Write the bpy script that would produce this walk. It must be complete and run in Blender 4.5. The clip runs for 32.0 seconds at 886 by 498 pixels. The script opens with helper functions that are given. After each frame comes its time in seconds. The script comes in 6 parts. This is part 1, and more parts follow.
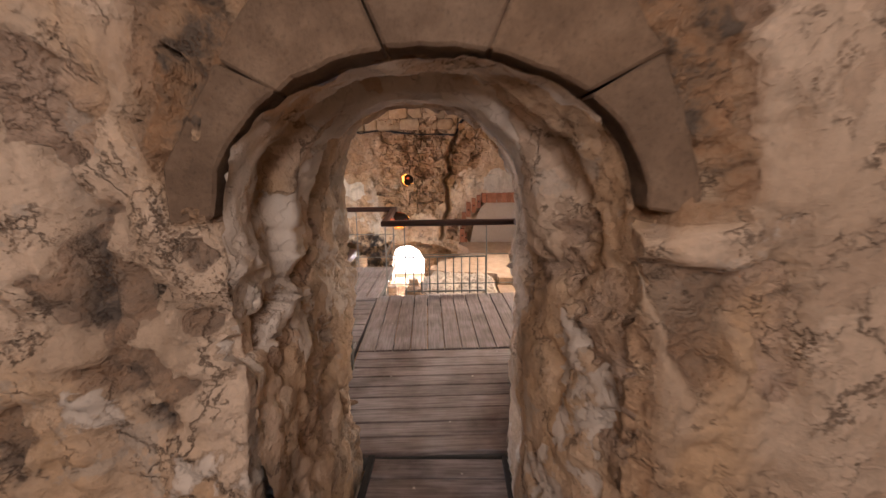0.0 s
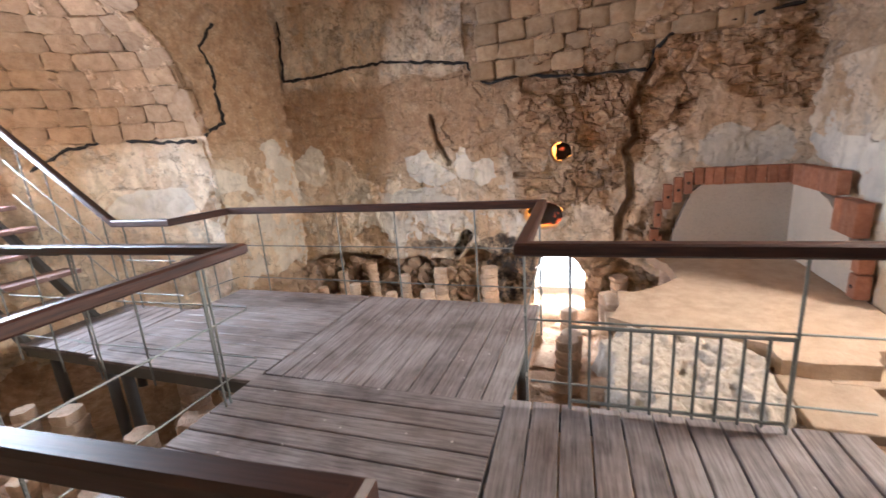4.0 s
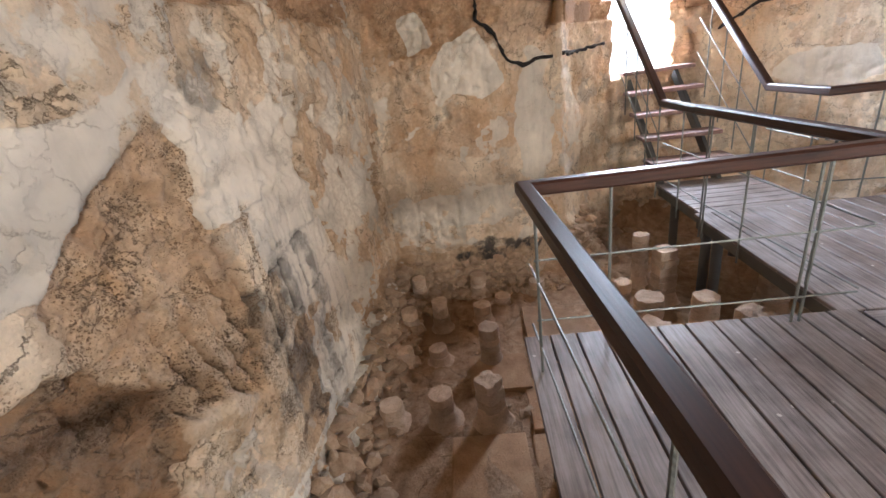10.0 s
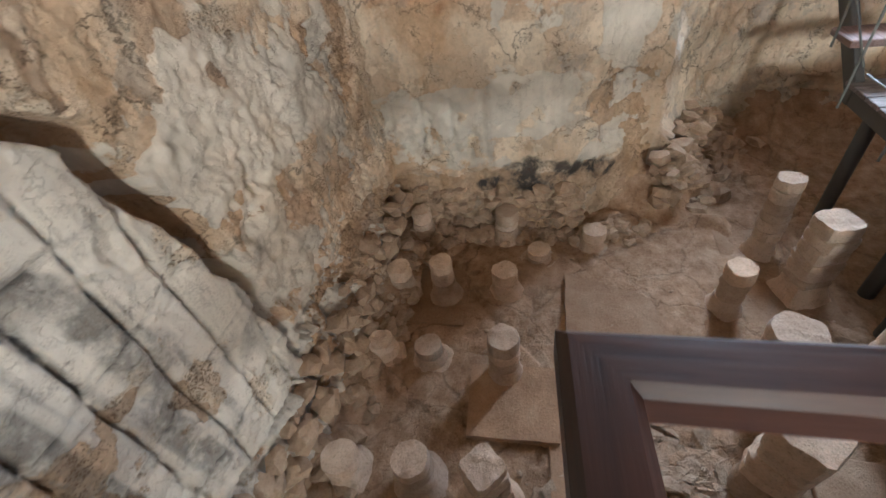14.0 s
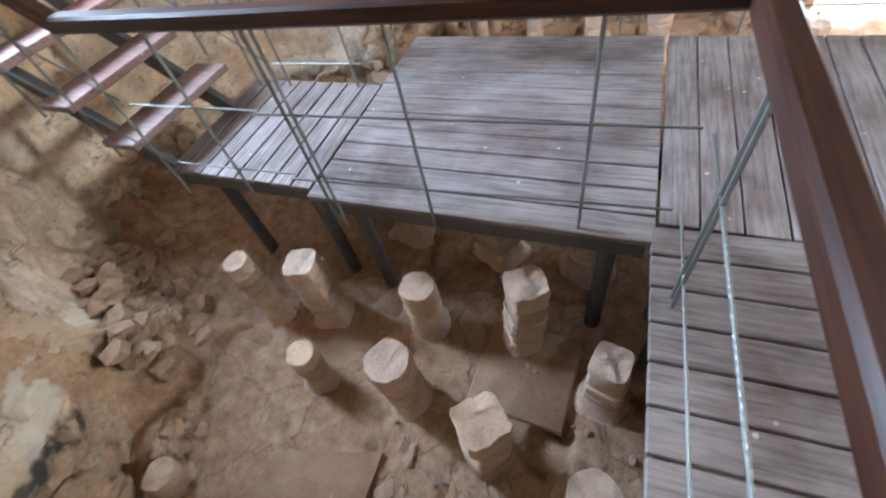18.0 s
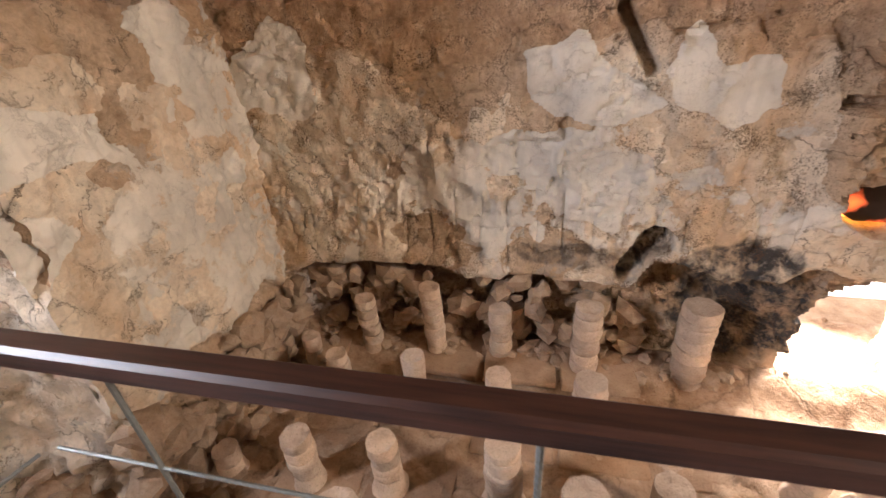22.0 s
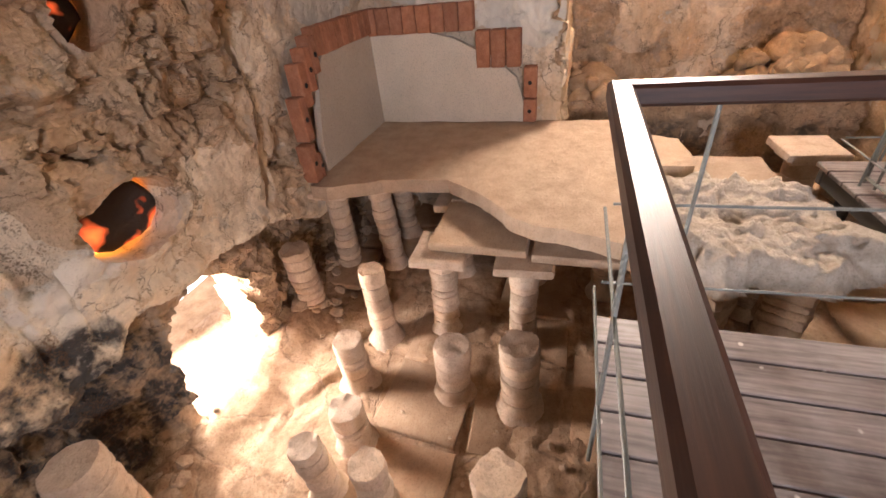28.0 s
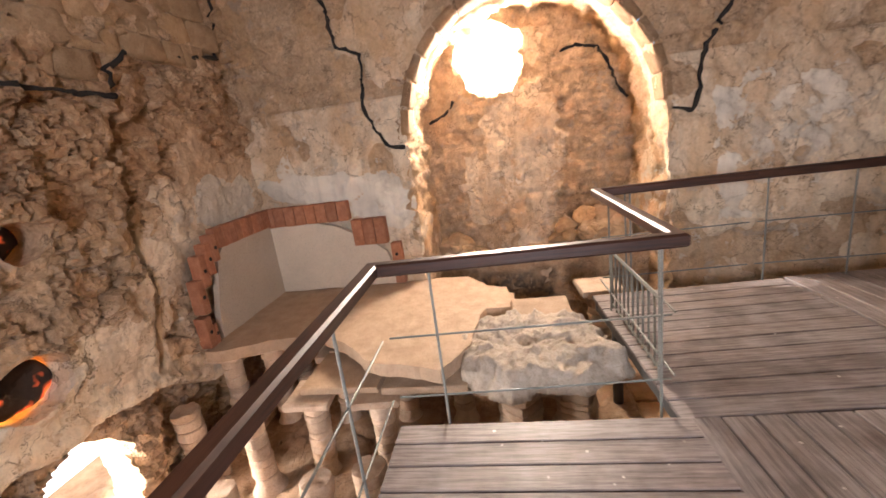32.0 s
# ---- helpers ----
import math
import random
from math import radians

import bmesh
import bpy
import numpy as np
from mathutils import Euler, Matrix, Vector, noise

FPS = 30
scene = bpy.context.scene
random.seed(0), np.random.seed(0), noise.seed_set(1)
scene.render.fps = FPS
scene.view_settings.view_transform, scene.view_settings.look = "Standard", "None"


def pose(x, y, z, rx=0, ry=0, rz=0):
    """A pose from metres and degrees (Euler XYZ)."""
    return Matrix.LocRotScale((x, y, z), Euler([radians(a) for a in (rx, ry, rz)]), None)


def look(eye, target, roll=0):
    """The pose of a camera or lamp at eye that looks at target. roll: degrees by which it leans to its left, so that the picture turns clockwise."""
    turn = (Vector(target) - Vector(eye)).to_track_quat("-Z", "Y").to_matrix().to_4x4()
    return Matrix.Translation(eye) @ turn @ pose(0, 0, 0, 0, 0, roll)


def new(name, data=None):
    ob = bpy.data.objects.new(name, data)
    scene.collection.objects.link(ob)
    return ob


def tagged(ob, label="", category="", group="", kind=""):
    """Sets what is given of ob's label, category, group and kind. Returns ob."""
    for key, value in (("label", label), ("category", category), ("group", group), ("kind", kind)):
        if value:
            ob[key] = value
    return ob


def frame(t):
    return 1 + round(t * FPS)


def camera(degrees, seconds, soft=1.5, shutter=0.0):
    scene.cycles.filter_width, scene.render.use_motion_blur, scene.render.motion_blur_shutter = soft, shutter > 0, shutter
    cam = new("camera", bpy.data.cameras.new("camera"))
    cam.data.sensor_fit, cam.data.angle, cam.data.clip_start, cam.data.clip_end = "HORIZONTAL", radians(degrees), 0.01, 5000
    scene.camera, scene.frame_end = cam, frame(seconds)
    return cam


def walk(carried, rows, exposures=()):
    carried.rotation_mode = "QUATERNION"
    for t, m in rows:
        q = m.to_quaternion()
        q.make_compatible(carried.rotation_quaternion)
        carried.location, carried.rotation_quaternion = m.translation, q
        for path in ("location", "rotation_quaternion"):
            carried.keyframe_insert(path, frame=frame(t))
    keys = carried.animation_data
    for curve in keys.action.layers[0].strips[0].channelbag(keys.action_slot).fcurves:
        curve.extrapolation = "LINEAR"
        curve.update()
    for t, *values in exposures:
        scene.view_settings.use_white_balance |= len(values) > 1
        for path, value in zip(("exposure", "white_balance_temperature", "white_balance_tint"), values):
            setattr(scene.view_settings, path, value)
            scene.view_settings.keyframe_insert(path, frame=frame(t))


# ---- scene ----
cam = camera(92.0, 32.0, shutter=0.25)
PATH = [
    (0, (0.349, 0.296, 1.672), (0.291, 2.252, 1.261), -0.9),
    (0.5, (0.215, 0.742, 1.565), (0.121, 2.695, 1.143), -0.5),
    (1, (0.166, 1.171, 1.503), (-0.001, 3.099, 1.001), -1.4),
    (1.5, (0.162, 1.616, 1.479), (-0.019, 3.515, 0.876), -1.91),
    (2, (0.128, 2.051, 1.445), (-0.056, 3.932, 0.791), -2.4),
    (2.5, (0.143, 2.435, 1.437), (-0.037, 4.309, 0.763), -2.4),
    (4.5, (-0.21, 3.421, 1.526), (-1.24, 5.089, 1.131), -3.7),
    (5, (-0.23, 3.539, 1.562), (-1.647, 4.896, 1.174), -3.0),
    (5.5, (-0.148, 3.531, 1.556), (-1.917, 4.396, 1.202), -3.7),
    (6, (-0.125, 3.432, 1.555), (-2.039, 3.877, 1.185), -6.8),
    (6.5, (-0.118, 3.363, 1.539), (-2.063, 3.463, 1.083), -8.7),
    (7, (-0.147, 3.33, 1.52), (-2.053, 3.199, 0.93), -9.0),
    (7.5, (-0.151, 3.335, 1.518), (-2.032, 3.11, 0.878), -9.3),
    (8, (-0.144, 3.352, 1.528), (-2.014, 3.119, 0.86), -9.0),
    (8.5, (-0.134, 3.33, 1.527), (-1.994, 3.094, 0.832), -8.9),
    (9, (-0.143, 3.327, 1.533), (-1.994, 3.088, 0.815), -8.6),
    (9.5, (-0.145, 3.339, 1.511), (-1.984, 3.094, 0.766), -8.4),
    (10, (-0.16, 3.395, 1.515), (-1.987, 3.145, 0.742), -8.3),
    (10.5, (-0.222, 3.479, 1.513), (-2.042, 3.239, 0.72), -8.6),
    (11, (-0.413, 3.59, 1.484), (-2.232, 3.439, 0.668), -8.4),
    (11.5, (-0.709, 3.729, 1.486), (-2.529, 3.755, 0.657), -6.7),
    (12, (-0.898, 3.779, 1.486), (-2.702, 3.812, 0.624), -5.9),
    (12.5, (-1.068, 3.678, 1.443), (-2.734, 3.345, 0.387), -6.5),
    (13, (-1.38, 3.561, 1.394), (-2.938, 3.06, 0.244), -8.9),
    (13.5, (-1.67, 3.495, 1.342), (-3.115, 2.921, 0.084), -10.3),
    (15.5, (-2.59, 3.676, 1.361), (-3.852, 3.801, -0.185), -22.6),
    (16, (-2.622, 3.784, 1.36), (-3.735, 4.196, -0.251), -24.3),
    (16.5, (-2.625, 3.846, 1.367), (-3.624, 4.407, -0.272), -24.4),
    (17, (-2.608, 3.905, 1.37), (-3.537, 4.565, -0.274), -26.1),
    (17.5, (-2.613, 3.911, 1.386), (-3.457, 4.674, -0.259), -24.6),
    (18, (-2.582, 3.992, 1.45), (-3.232, 5.081, -0.096), -14.7),
    (18.5, (-2.435, 4.343, 1.471), (-2.987, 5.62, 0.035), -11.4),
    (19, (-2.347, 4.622, 1.529), (-2.909, 6.085, 0.285), -9.4),
    (19.5, (-2.394, 4.977, 1.532), (-2.902, 6.56, 0.421), -7.5),
    (20, (-2.38, 5.322, 1.555), (-2.831, 6.966, 0.51), -6.3),
    (20.5, (-2.332, 5.591, 1.557), (-2.789, 7.264, 0.561), -6.3),
    (21, (-2.492, 5.904, 1.624), (-2.851, 7.573, 0.583), -5.7),
    (21.5, (-2.507, 6.13, 1.582), (-2.951, 7.831, 0.629), -5.3),
    (22, (-2.657, 6.37, 1.556), (-3.132, 8.05, 0.58), -4.5),
    (22.5, (-2.908, 6.597, 1.478), (-3.37, 8.251, 0.453), -5.4),
    (23, (-3.024, 6.822, 1.469), (-3.513, 8.36, 0.287), -9.1),
    (23.5, (-3.116, 7.011, 1.372), (-3.628, 8.365, -0.009), -18.3),
    (24, (-3.204, 7.111, 1.266), (-3.537, 8.249, -0.344), -31.7),
    (24.5, (-3.157, 7.124, 1.226), (-3.404, 8.18, -0.454), -41.8),
    (25, (-3.102, 7.149, 1.225), (-3.29, 8.108, -0.52), -46.1),
    (25.5, (-2.998, 7.181, 1.241), (-3.095, 8.06, -0.553), -48.5),
    (26, (-2.868, 7.182, 1.302), (-2.557, 8.018, -0.488), -35.7),
    (26.5, (-2.854, 7.1, 1.324), (-1.862, 7.748, -0.288), -19.1),
    (28.5, (-1.947, 7.049, 1.341), (-0.355, 7.611, 0.268), -5.9),
    (29, (-1.955, 7.044, 1.349), (-0.315, 7.582, 0.339), -5.3),
    (29.5, (-1.951, 7.04, 1.337), (-0.287, 7.552, 0.354), -4.8),
    (30, (-1.951, 7.012, 1.377), (-0.267, 7.503, 0.417), -4.7),
    (30.5, (-2.001, 6.89, 1.482), (-0.288, 7.355, 0.56), -4.7),
    (31, (-2.178, 6.629, 1.519), (-0.388, 7.079, 0.749), -6.4),
    (31.5, (-2.403, 6.4, 1.548), (-0.561, 6.824, 0.894), -7.2),
    (32, (-2.653, 6.199, 1.548), (-0.745, 6.518, 1.04), -7.6),
]
EXPOSURES = [(0.0, 0.2, 6400, 20), (1.0, 0.6, 4700, 11), (2.0, 0.50, 4350, 6), (2.5, 0.48, 4350, 7), (4.5, 0.22, 5700, 12), (6.0, 0.13, 5400, 10), (9.0, 0.02, 5600, 11), (11.0, 0.08, 5500, 10), (13.0, 0.15, 5200, 5), (16.0, 0.45, 4900, 1), (17.0, 0.47, 4850, 0), (19.0, 0.38, 5200, 9), (20.0, 0.1, 5900, 12), (21.0, 0.12, 6500, 17), (23.0, 0.15, 5700, 16), (24.0, 0.4, 5700, 14), (25.0, 0.58, 4650, 8), (26.0, 0.52, 4700, 9), (28.5, 0.03, 6600, 21), (30.0, 0.03, 6450, 19), (31.0, 0.05, 6100, 15), (32.0, 0.2, 6500, 18)]
walk(cam, [(t, look(eye, target, roll)) for t, eye, target, roll in PATH], EXPOSURES)

# ---- light ----
world = bpy.data.worlds.new("sky")
scene.world = world
world.use_nodes = True
_wn = world.node_tree
_sky = _wn.nodes.new("ShaderNodeTexSky")
_sky.sky_type, _sky.sun_disc = "NISHITA", False
_sky.sun_elevation, _sky.sun_rotation = radians(42), radians(39)
_wn.links.new(_sky.outputs[0], _wn.nodes["Background"].inputs[0])
_wn.nodes["Background"].inputs[1].default_value = 0.15

sun = new("sun", bpy.data.lights.new("sun", "SUN"))
sun.data.energy, sun.data.angle, sun.data.color = 5.0, radians(0.5), (1.0, 0.93, 0.82)
sun.matrix_world = look((3.25, 6.33, 2.5), (1.15, 4.2, 0.0))


def opening_light(name, eye, target, w, h, watts, color):
    """A rectangular area lamp: the sky's light in an opening, and the anteroom's added fill."""
    ob = new(name, bpy.data.lights.new(name, "AREA"))
    ob.data.shape, ob.data.size, ob.data.size_y, ob.data.energy, ob.data.color = "RECTANGLE", w, h, watts, color
    ob.matrix_world = look(eye, target)
    return ob


opening_light("door_daylight", (-6.95, 5.45, 2.1), (-2.6, 6.6, 0.7), 0.9, 1.7, 400, (0.90, 0.94, 1.0))
opening_light("furnace_daylight", (-0.6, 9.75, -0.35), (-1.1, 7.5, -0.9), 0.8, 0.8, 170, (1.0, 0.92, 0.82))
opening_light("alcove_daylight", (3.55, 6.2, 2.45), (-4.2, 4.3, 0.7), 0.9, 0.9, 520, (1.0, 0.86, 0.68))
# added fill lamp out of view; the closed anteroom has no opening
opening_light("anteroom_daylight", (0.3, -1.8, 2.7), (0.2, 1.4, 1.1), 1.5, 1.2, 60, (1.0, 0.88, 0.78))


def backdrop(name, centre, target, w, h, strength, color):
    """Plain overexposed daylight outside an opening."""
    m = bpy.data.materials.new(name)
    m.use_nodes = True
    m.node_tree.nodes.clear()
    e, o = m.node_tree.nodes.new("ShaderNodeEmission"), m.node_tree.nodes.new("ShaderNodeOutputMaterial")
    e.inputs[0].default_value, e.inputs[1].default_value = (*color, 1), strength
    m.node_tree.links.new(e.outputs[0], o.inputs[0])
    me = bpy.data.meshes.new(name)
    me.from_pydata([(-w / 2, -h / 2, 0), (w / 2, -h / 2, 0), (w / 2, h / 2, 0), (-w / 2, h / 2, 0)], [], [(0, 1, 2, 3)])
    me.materials.append(m)
    ob = new(name, me)
    ob.matrix_basis = look(centre, target)
    return tagged(ob, "plain bright daylight outside", kind="structure")


backdrop("backdrop_west", (-8.2, 5.3, 2.3), (-4.0, 5.6, 1.6), 3.0, 3.6, 5.0, (1.0, 0.98, 0.95))
backdrop("backdrop_east", (4.2, 6.28, 2.65), (-2.0, 6.28, 1.7), 1.3, 1.3, 5.0, (1.0, 0.97, 0.92))
backdrop("backdrop_north", (-0.6, 10.5, -0.3), (-0.6, 8.0, 0.0), 2.4, 2.2, 5.0, (1.0, 0.97, 0.92))

# ---- noise on arrays ----
_TABLE = np.random.RandomState(11).rand(512, 512)


def _hash(ix, iy, iz):
    h = (ix * 374761393 + iy * 668265263 + iz * 2147483647 + 1013904223) & 0xFFFFFFFF
    h = ((h ^ (h >> 13)) * 1274126177) & 0xFFFFFFFF
    h = ((h ^ (h >> 15)) * 2246822519) & 0xFFFFFFFF
    return ((h ^ (h >> 16)) & 0xFFFFFF) / float(0xFFFFFF)


def vnoise(x, y, z=0.0):
    x, y = np.asarray(x, float), np.asarray(y, float)
    if np.ndim(z) == 0:
        s = int(math.floor(z * 8))
        ix, iy = np.floor(x).astype(np.int64), np.floor(y).astype(np.int64)
        fx, fy = x - ix, y - iy
        fx, fy = fx * fx * (3 - 2 * fx), fy * fy * (3 - 2 * fy)
        i0, j0 = (ix + s * 57) & 511, (iy + s * 131) & 511
        i1, j1 = (i0 + 1) & 511, (j0 + 1) & 511
        a = _TABLE[i0, j0] * (1 - fx) + _TABLE[i1, j0] * fx
        b = _TABLE[i0, j1] * (1 - fx) + _TABLE[i1, j1] * fx
        return (a * (1 - fy) + b * fy) * 2 - 1
    z = np.zeros_like(x) + z
    ix, iy, iz = (np.floor(a).astype(np.int64) for a in (x, y, z))
    fx, fy, fz = x - ix, y - iy, z - iz
    fx, fy, fz = (f * f * (3 - 2 * f) for f in (fx, fy, fz))
    out = 0.0
    for dx in (0, 1):
        for dy in (0, 1):
            for dz in (0, 1):
                w = (fx if dx else 1 - fx) * (fy if dy else 1 - fy) * (fz if dz else 1 - fz)
                out = out + w * _hash(ix + dx, iy + dy, iz + dz)
    return out * 2 - 1


def fbm(x, y, z=0.0, octaves=4):
    out, amp, f = 0.0, 0.5, 1.0
    for k in range(octaves):
        out = out + amp * vnoise(np.asarray(x) * f, np.asarray(y) * f, z * f + 7.3 * k)
        amp, f = amp * 0.5, f * 2.03
    return out


def facets(x, y, seed=0):
    """Broken stone: the height of tilted planes, one to each cell, the distance to the cell's border and its random number."""
    x, y = np.asarray(x, float), np.asarray(y, float)
    ix, iy = np.floor(x).astype(np.int64), np.floor(y).astype(np.int64)
    f1, f2, own, plane = np.full(x.shape, 9.0), np.full(x.shape, 9.0), np.zeros(x.shape), np.zeros(x.shape)
    for dx in (-1, 0, 1):
        for dy in (-1, 0, 1):
            a, b = (ix + dx + seed * 37) & 511, (iy + dy + seed * 91) & 511
            px, py = ix + dx + 0.12 + 0.76 * _TABLE[a, b], iy + dy + 0.12 + 0.76 * _TABLE[b, a]
            d = np.hypot(px - x, py - y)
            nearer = d < f1
            f2 = np.where(nearer, f1, np.minimum(f2, d))
            r = _TABLE[(a + 201) & 511, b]
            tilt = (_TABLE[(a + 77) & 511, b] - 0.5) * (x - px) + (_TABLE[a, (b + 77) & 511] - 0.5) * (y - py)
            own, plane = np.where(nearer, r, own), np.where(nearer, 1.6 * tilt + (r - 0.5), plane)
            f1 = np.where(nearer, d, f1)
    return plane, f2 - f1, own


def cells(x, y, seed=0):
    """Distance to the border of a cell pattern (0 at the joints) and the cell's random number."""
    _, joint, own = facets(x, y, seed)
    return joint, own


def crag(u, v, seed=0, size=0.3, flat=0.65):
    """Rugged broken masonry: large tilted faces with open joints, smaller chips on them, and grit."""
    wu, wv = u + 0.16 * size * fbm(u * 5, v * 5, seed, 4), v + 0.16 * size * fbm(u * 5, v * 5, seed + 3, 4)
    p1, j1, own = facets(wu / size, wv / (size * flat), seed)
    p2, j2, _ = facets(wu / (size * 0.42), wv / (size * 0.3), seed + 5)
    p3, j3, _ = facets(u / (size * 0.17), v / (size * 0.14), seed + 9)
    open_joint = 1 - ramp(j1 + 0.10 * fbm(u * 12, v * 12, seed, 3), 0.0, 0.06)
    bed = (v + 0.05 * fbm(u * 3, v * 3, seed + 2, 3)) / (size * 0.16)
    bed = np.floor(bed) * 0.618 % 1.0 - 0.5
    h = 0.28 * size * p1 + 0.12 * size * p2 + 0.045 * size * p3 - 0.11 * size * open_joint - 0.03 * size * (1 - ramp(j2, 0, 0.08)) + 0.05 * size * bed
    return h + 0.05 * size * fbm(u * 9, v * 9, seed + 1, 5), own


def ramp(v, a, b):
    t = np.clip((np.asarray(v, float) - a) / (b - a), 0, 1)
    return t * t * (3 - 2 * t)


def blob(u, v, cu, cv, ru, rv, rag=0.35, z=0.0):
    """A ragged patch: 1 inside, 0 outside."""
    d = np.hypot((u - cu) / ru, (v - cv) / rv) + rag * fbm(u * 4.0 + cu * 3, v * 4.0 + cv * 5, z, 4)
    return 1 - ramp(d, 0.94, 1.06)


def patch(u, v, pts, rag=0.05, soft=0.012, z=0.0):
    """A patch with a ragged outline round a few corners: 1 inside, 0 outside."""
    inside = np.zeros(np.shape(u), bool)
    d = np.full(np.shape(u), 9.0)
    for (au, av), (bu, bv) in zip(pts, pts[1:] + pts[:1]):
        t = np.clip(((u - au) * (bu - au) + (v - av) * (bv - av)) / ((bu - au) ** 2 + (bv - av) ** 2), 0, 1)
        d = np.minimum(d, np.hypot(u - au - t * (bu - au), v - av - t * (bv - av)))
        if av != bv:
            inside ^= ((av > v) != (bv > v)) & (u < au + (v - av) * (bu - au) / (bv - av))
    d = np.where(inside, -d, d) + 2.0 * rag * fbm(u * 3.5, v * 3.5, z, 6)
    return 1 - ramp(d, -soft, soft)


# ---- materials ----
def material(name, rough=0.8):
    m = bpy.data.materials.new(name)
    m.use_nodes = True
    nt = m.node_tree
    b = nt.nodes["Principled BSDF"]
    b.inputs["Roughness"].default_value = rough
    return m, nt, b


def node(nt, kind, **values):
    n = nt.nodes.new(kind)
    for k, v in values.items():
        n.inputs[k].default_value = v
    return n


def tex_noise(nt, co, scale, detail=6.0, rough=0.6, stretch=None):
    if stretch:
        mp = nt.nodes.new("ShaderNodeMapping")
        mp.inputs["Scale"].default_value = stretch
        nt.links.new(co, mp.inputs["Vector"])
        co = mp.outputs[0]
    n = node(nt, "ShaderNodeTexNoise", Scale=scale, Detail=detail, Roughness=rough)
    nt.links.new(co, n.inputs["Vector"])
    return n.outputs["Fac"]


def color_ramp(nt, fac, stops):
    r = nt.nodes.new("ShaderNodeValToRGB")
    e = r.color_ramp.elements
    while len(e) < len(stops):
        e.new(0.5)
    for el, (p, c) in zip(e, stops):
        el.position, el.color = p, (*c, 1) if len(c) == 3 else (c[0], c[0], c[0], 1)
    nt.links.new(fac, r.inputs[0])
    return r.outputs[0]


def mix(nt, fac, a, b, kind="MIX"):
    n = nt.nodes.new("ShaderNodeMix")
    n.data_type, n.blend_type = "RGBA", kind
    for sock, v in ((n.inputs[0], fac), (n.inputs[6], a), (n.inputs[7], b)):
        if isinstance(v, (int, float)):
            sock.default_value = v
        elif isinstance(v, tuple):
            sock.default_value = (*v, 1)
        else:
            nt.links.new(v, sock)
    return n.outputs[2]


def math_node(nt, op, a, b=0.0):
    n = nt.nodes.new("ShaderNodeMath")
    n.operation = op
    for sock, v in zip(n.inputs, (a, b)):
        if isinstance(v, (int, float)):
            sock.default_value = v
        else:
            nt.links.new(v, sock)
    return n.outputs[0]


def bump(nt, b, height, strength=0.4, distance=0.01, chain=None):
    n = node(nt, "ShaderNodeBump", Strength=strength, Distance=distance)
    nt.links.new(height, n.inputs["Height"])
    if chain is not None:
        nt.links.new(chain, n.inputs["Normal"])
    nt.links.new(n.outputs[0], b.inputs["Normal"])
    return n.outputs[0]


def position(nt):
    return nt.nodes.new("ShaderNodeNewGeometry").outputs["Position"]


def obj_random(nt):
    return nt.nodes.new("ShaderNodeObjectInfo").outputs["Random"]


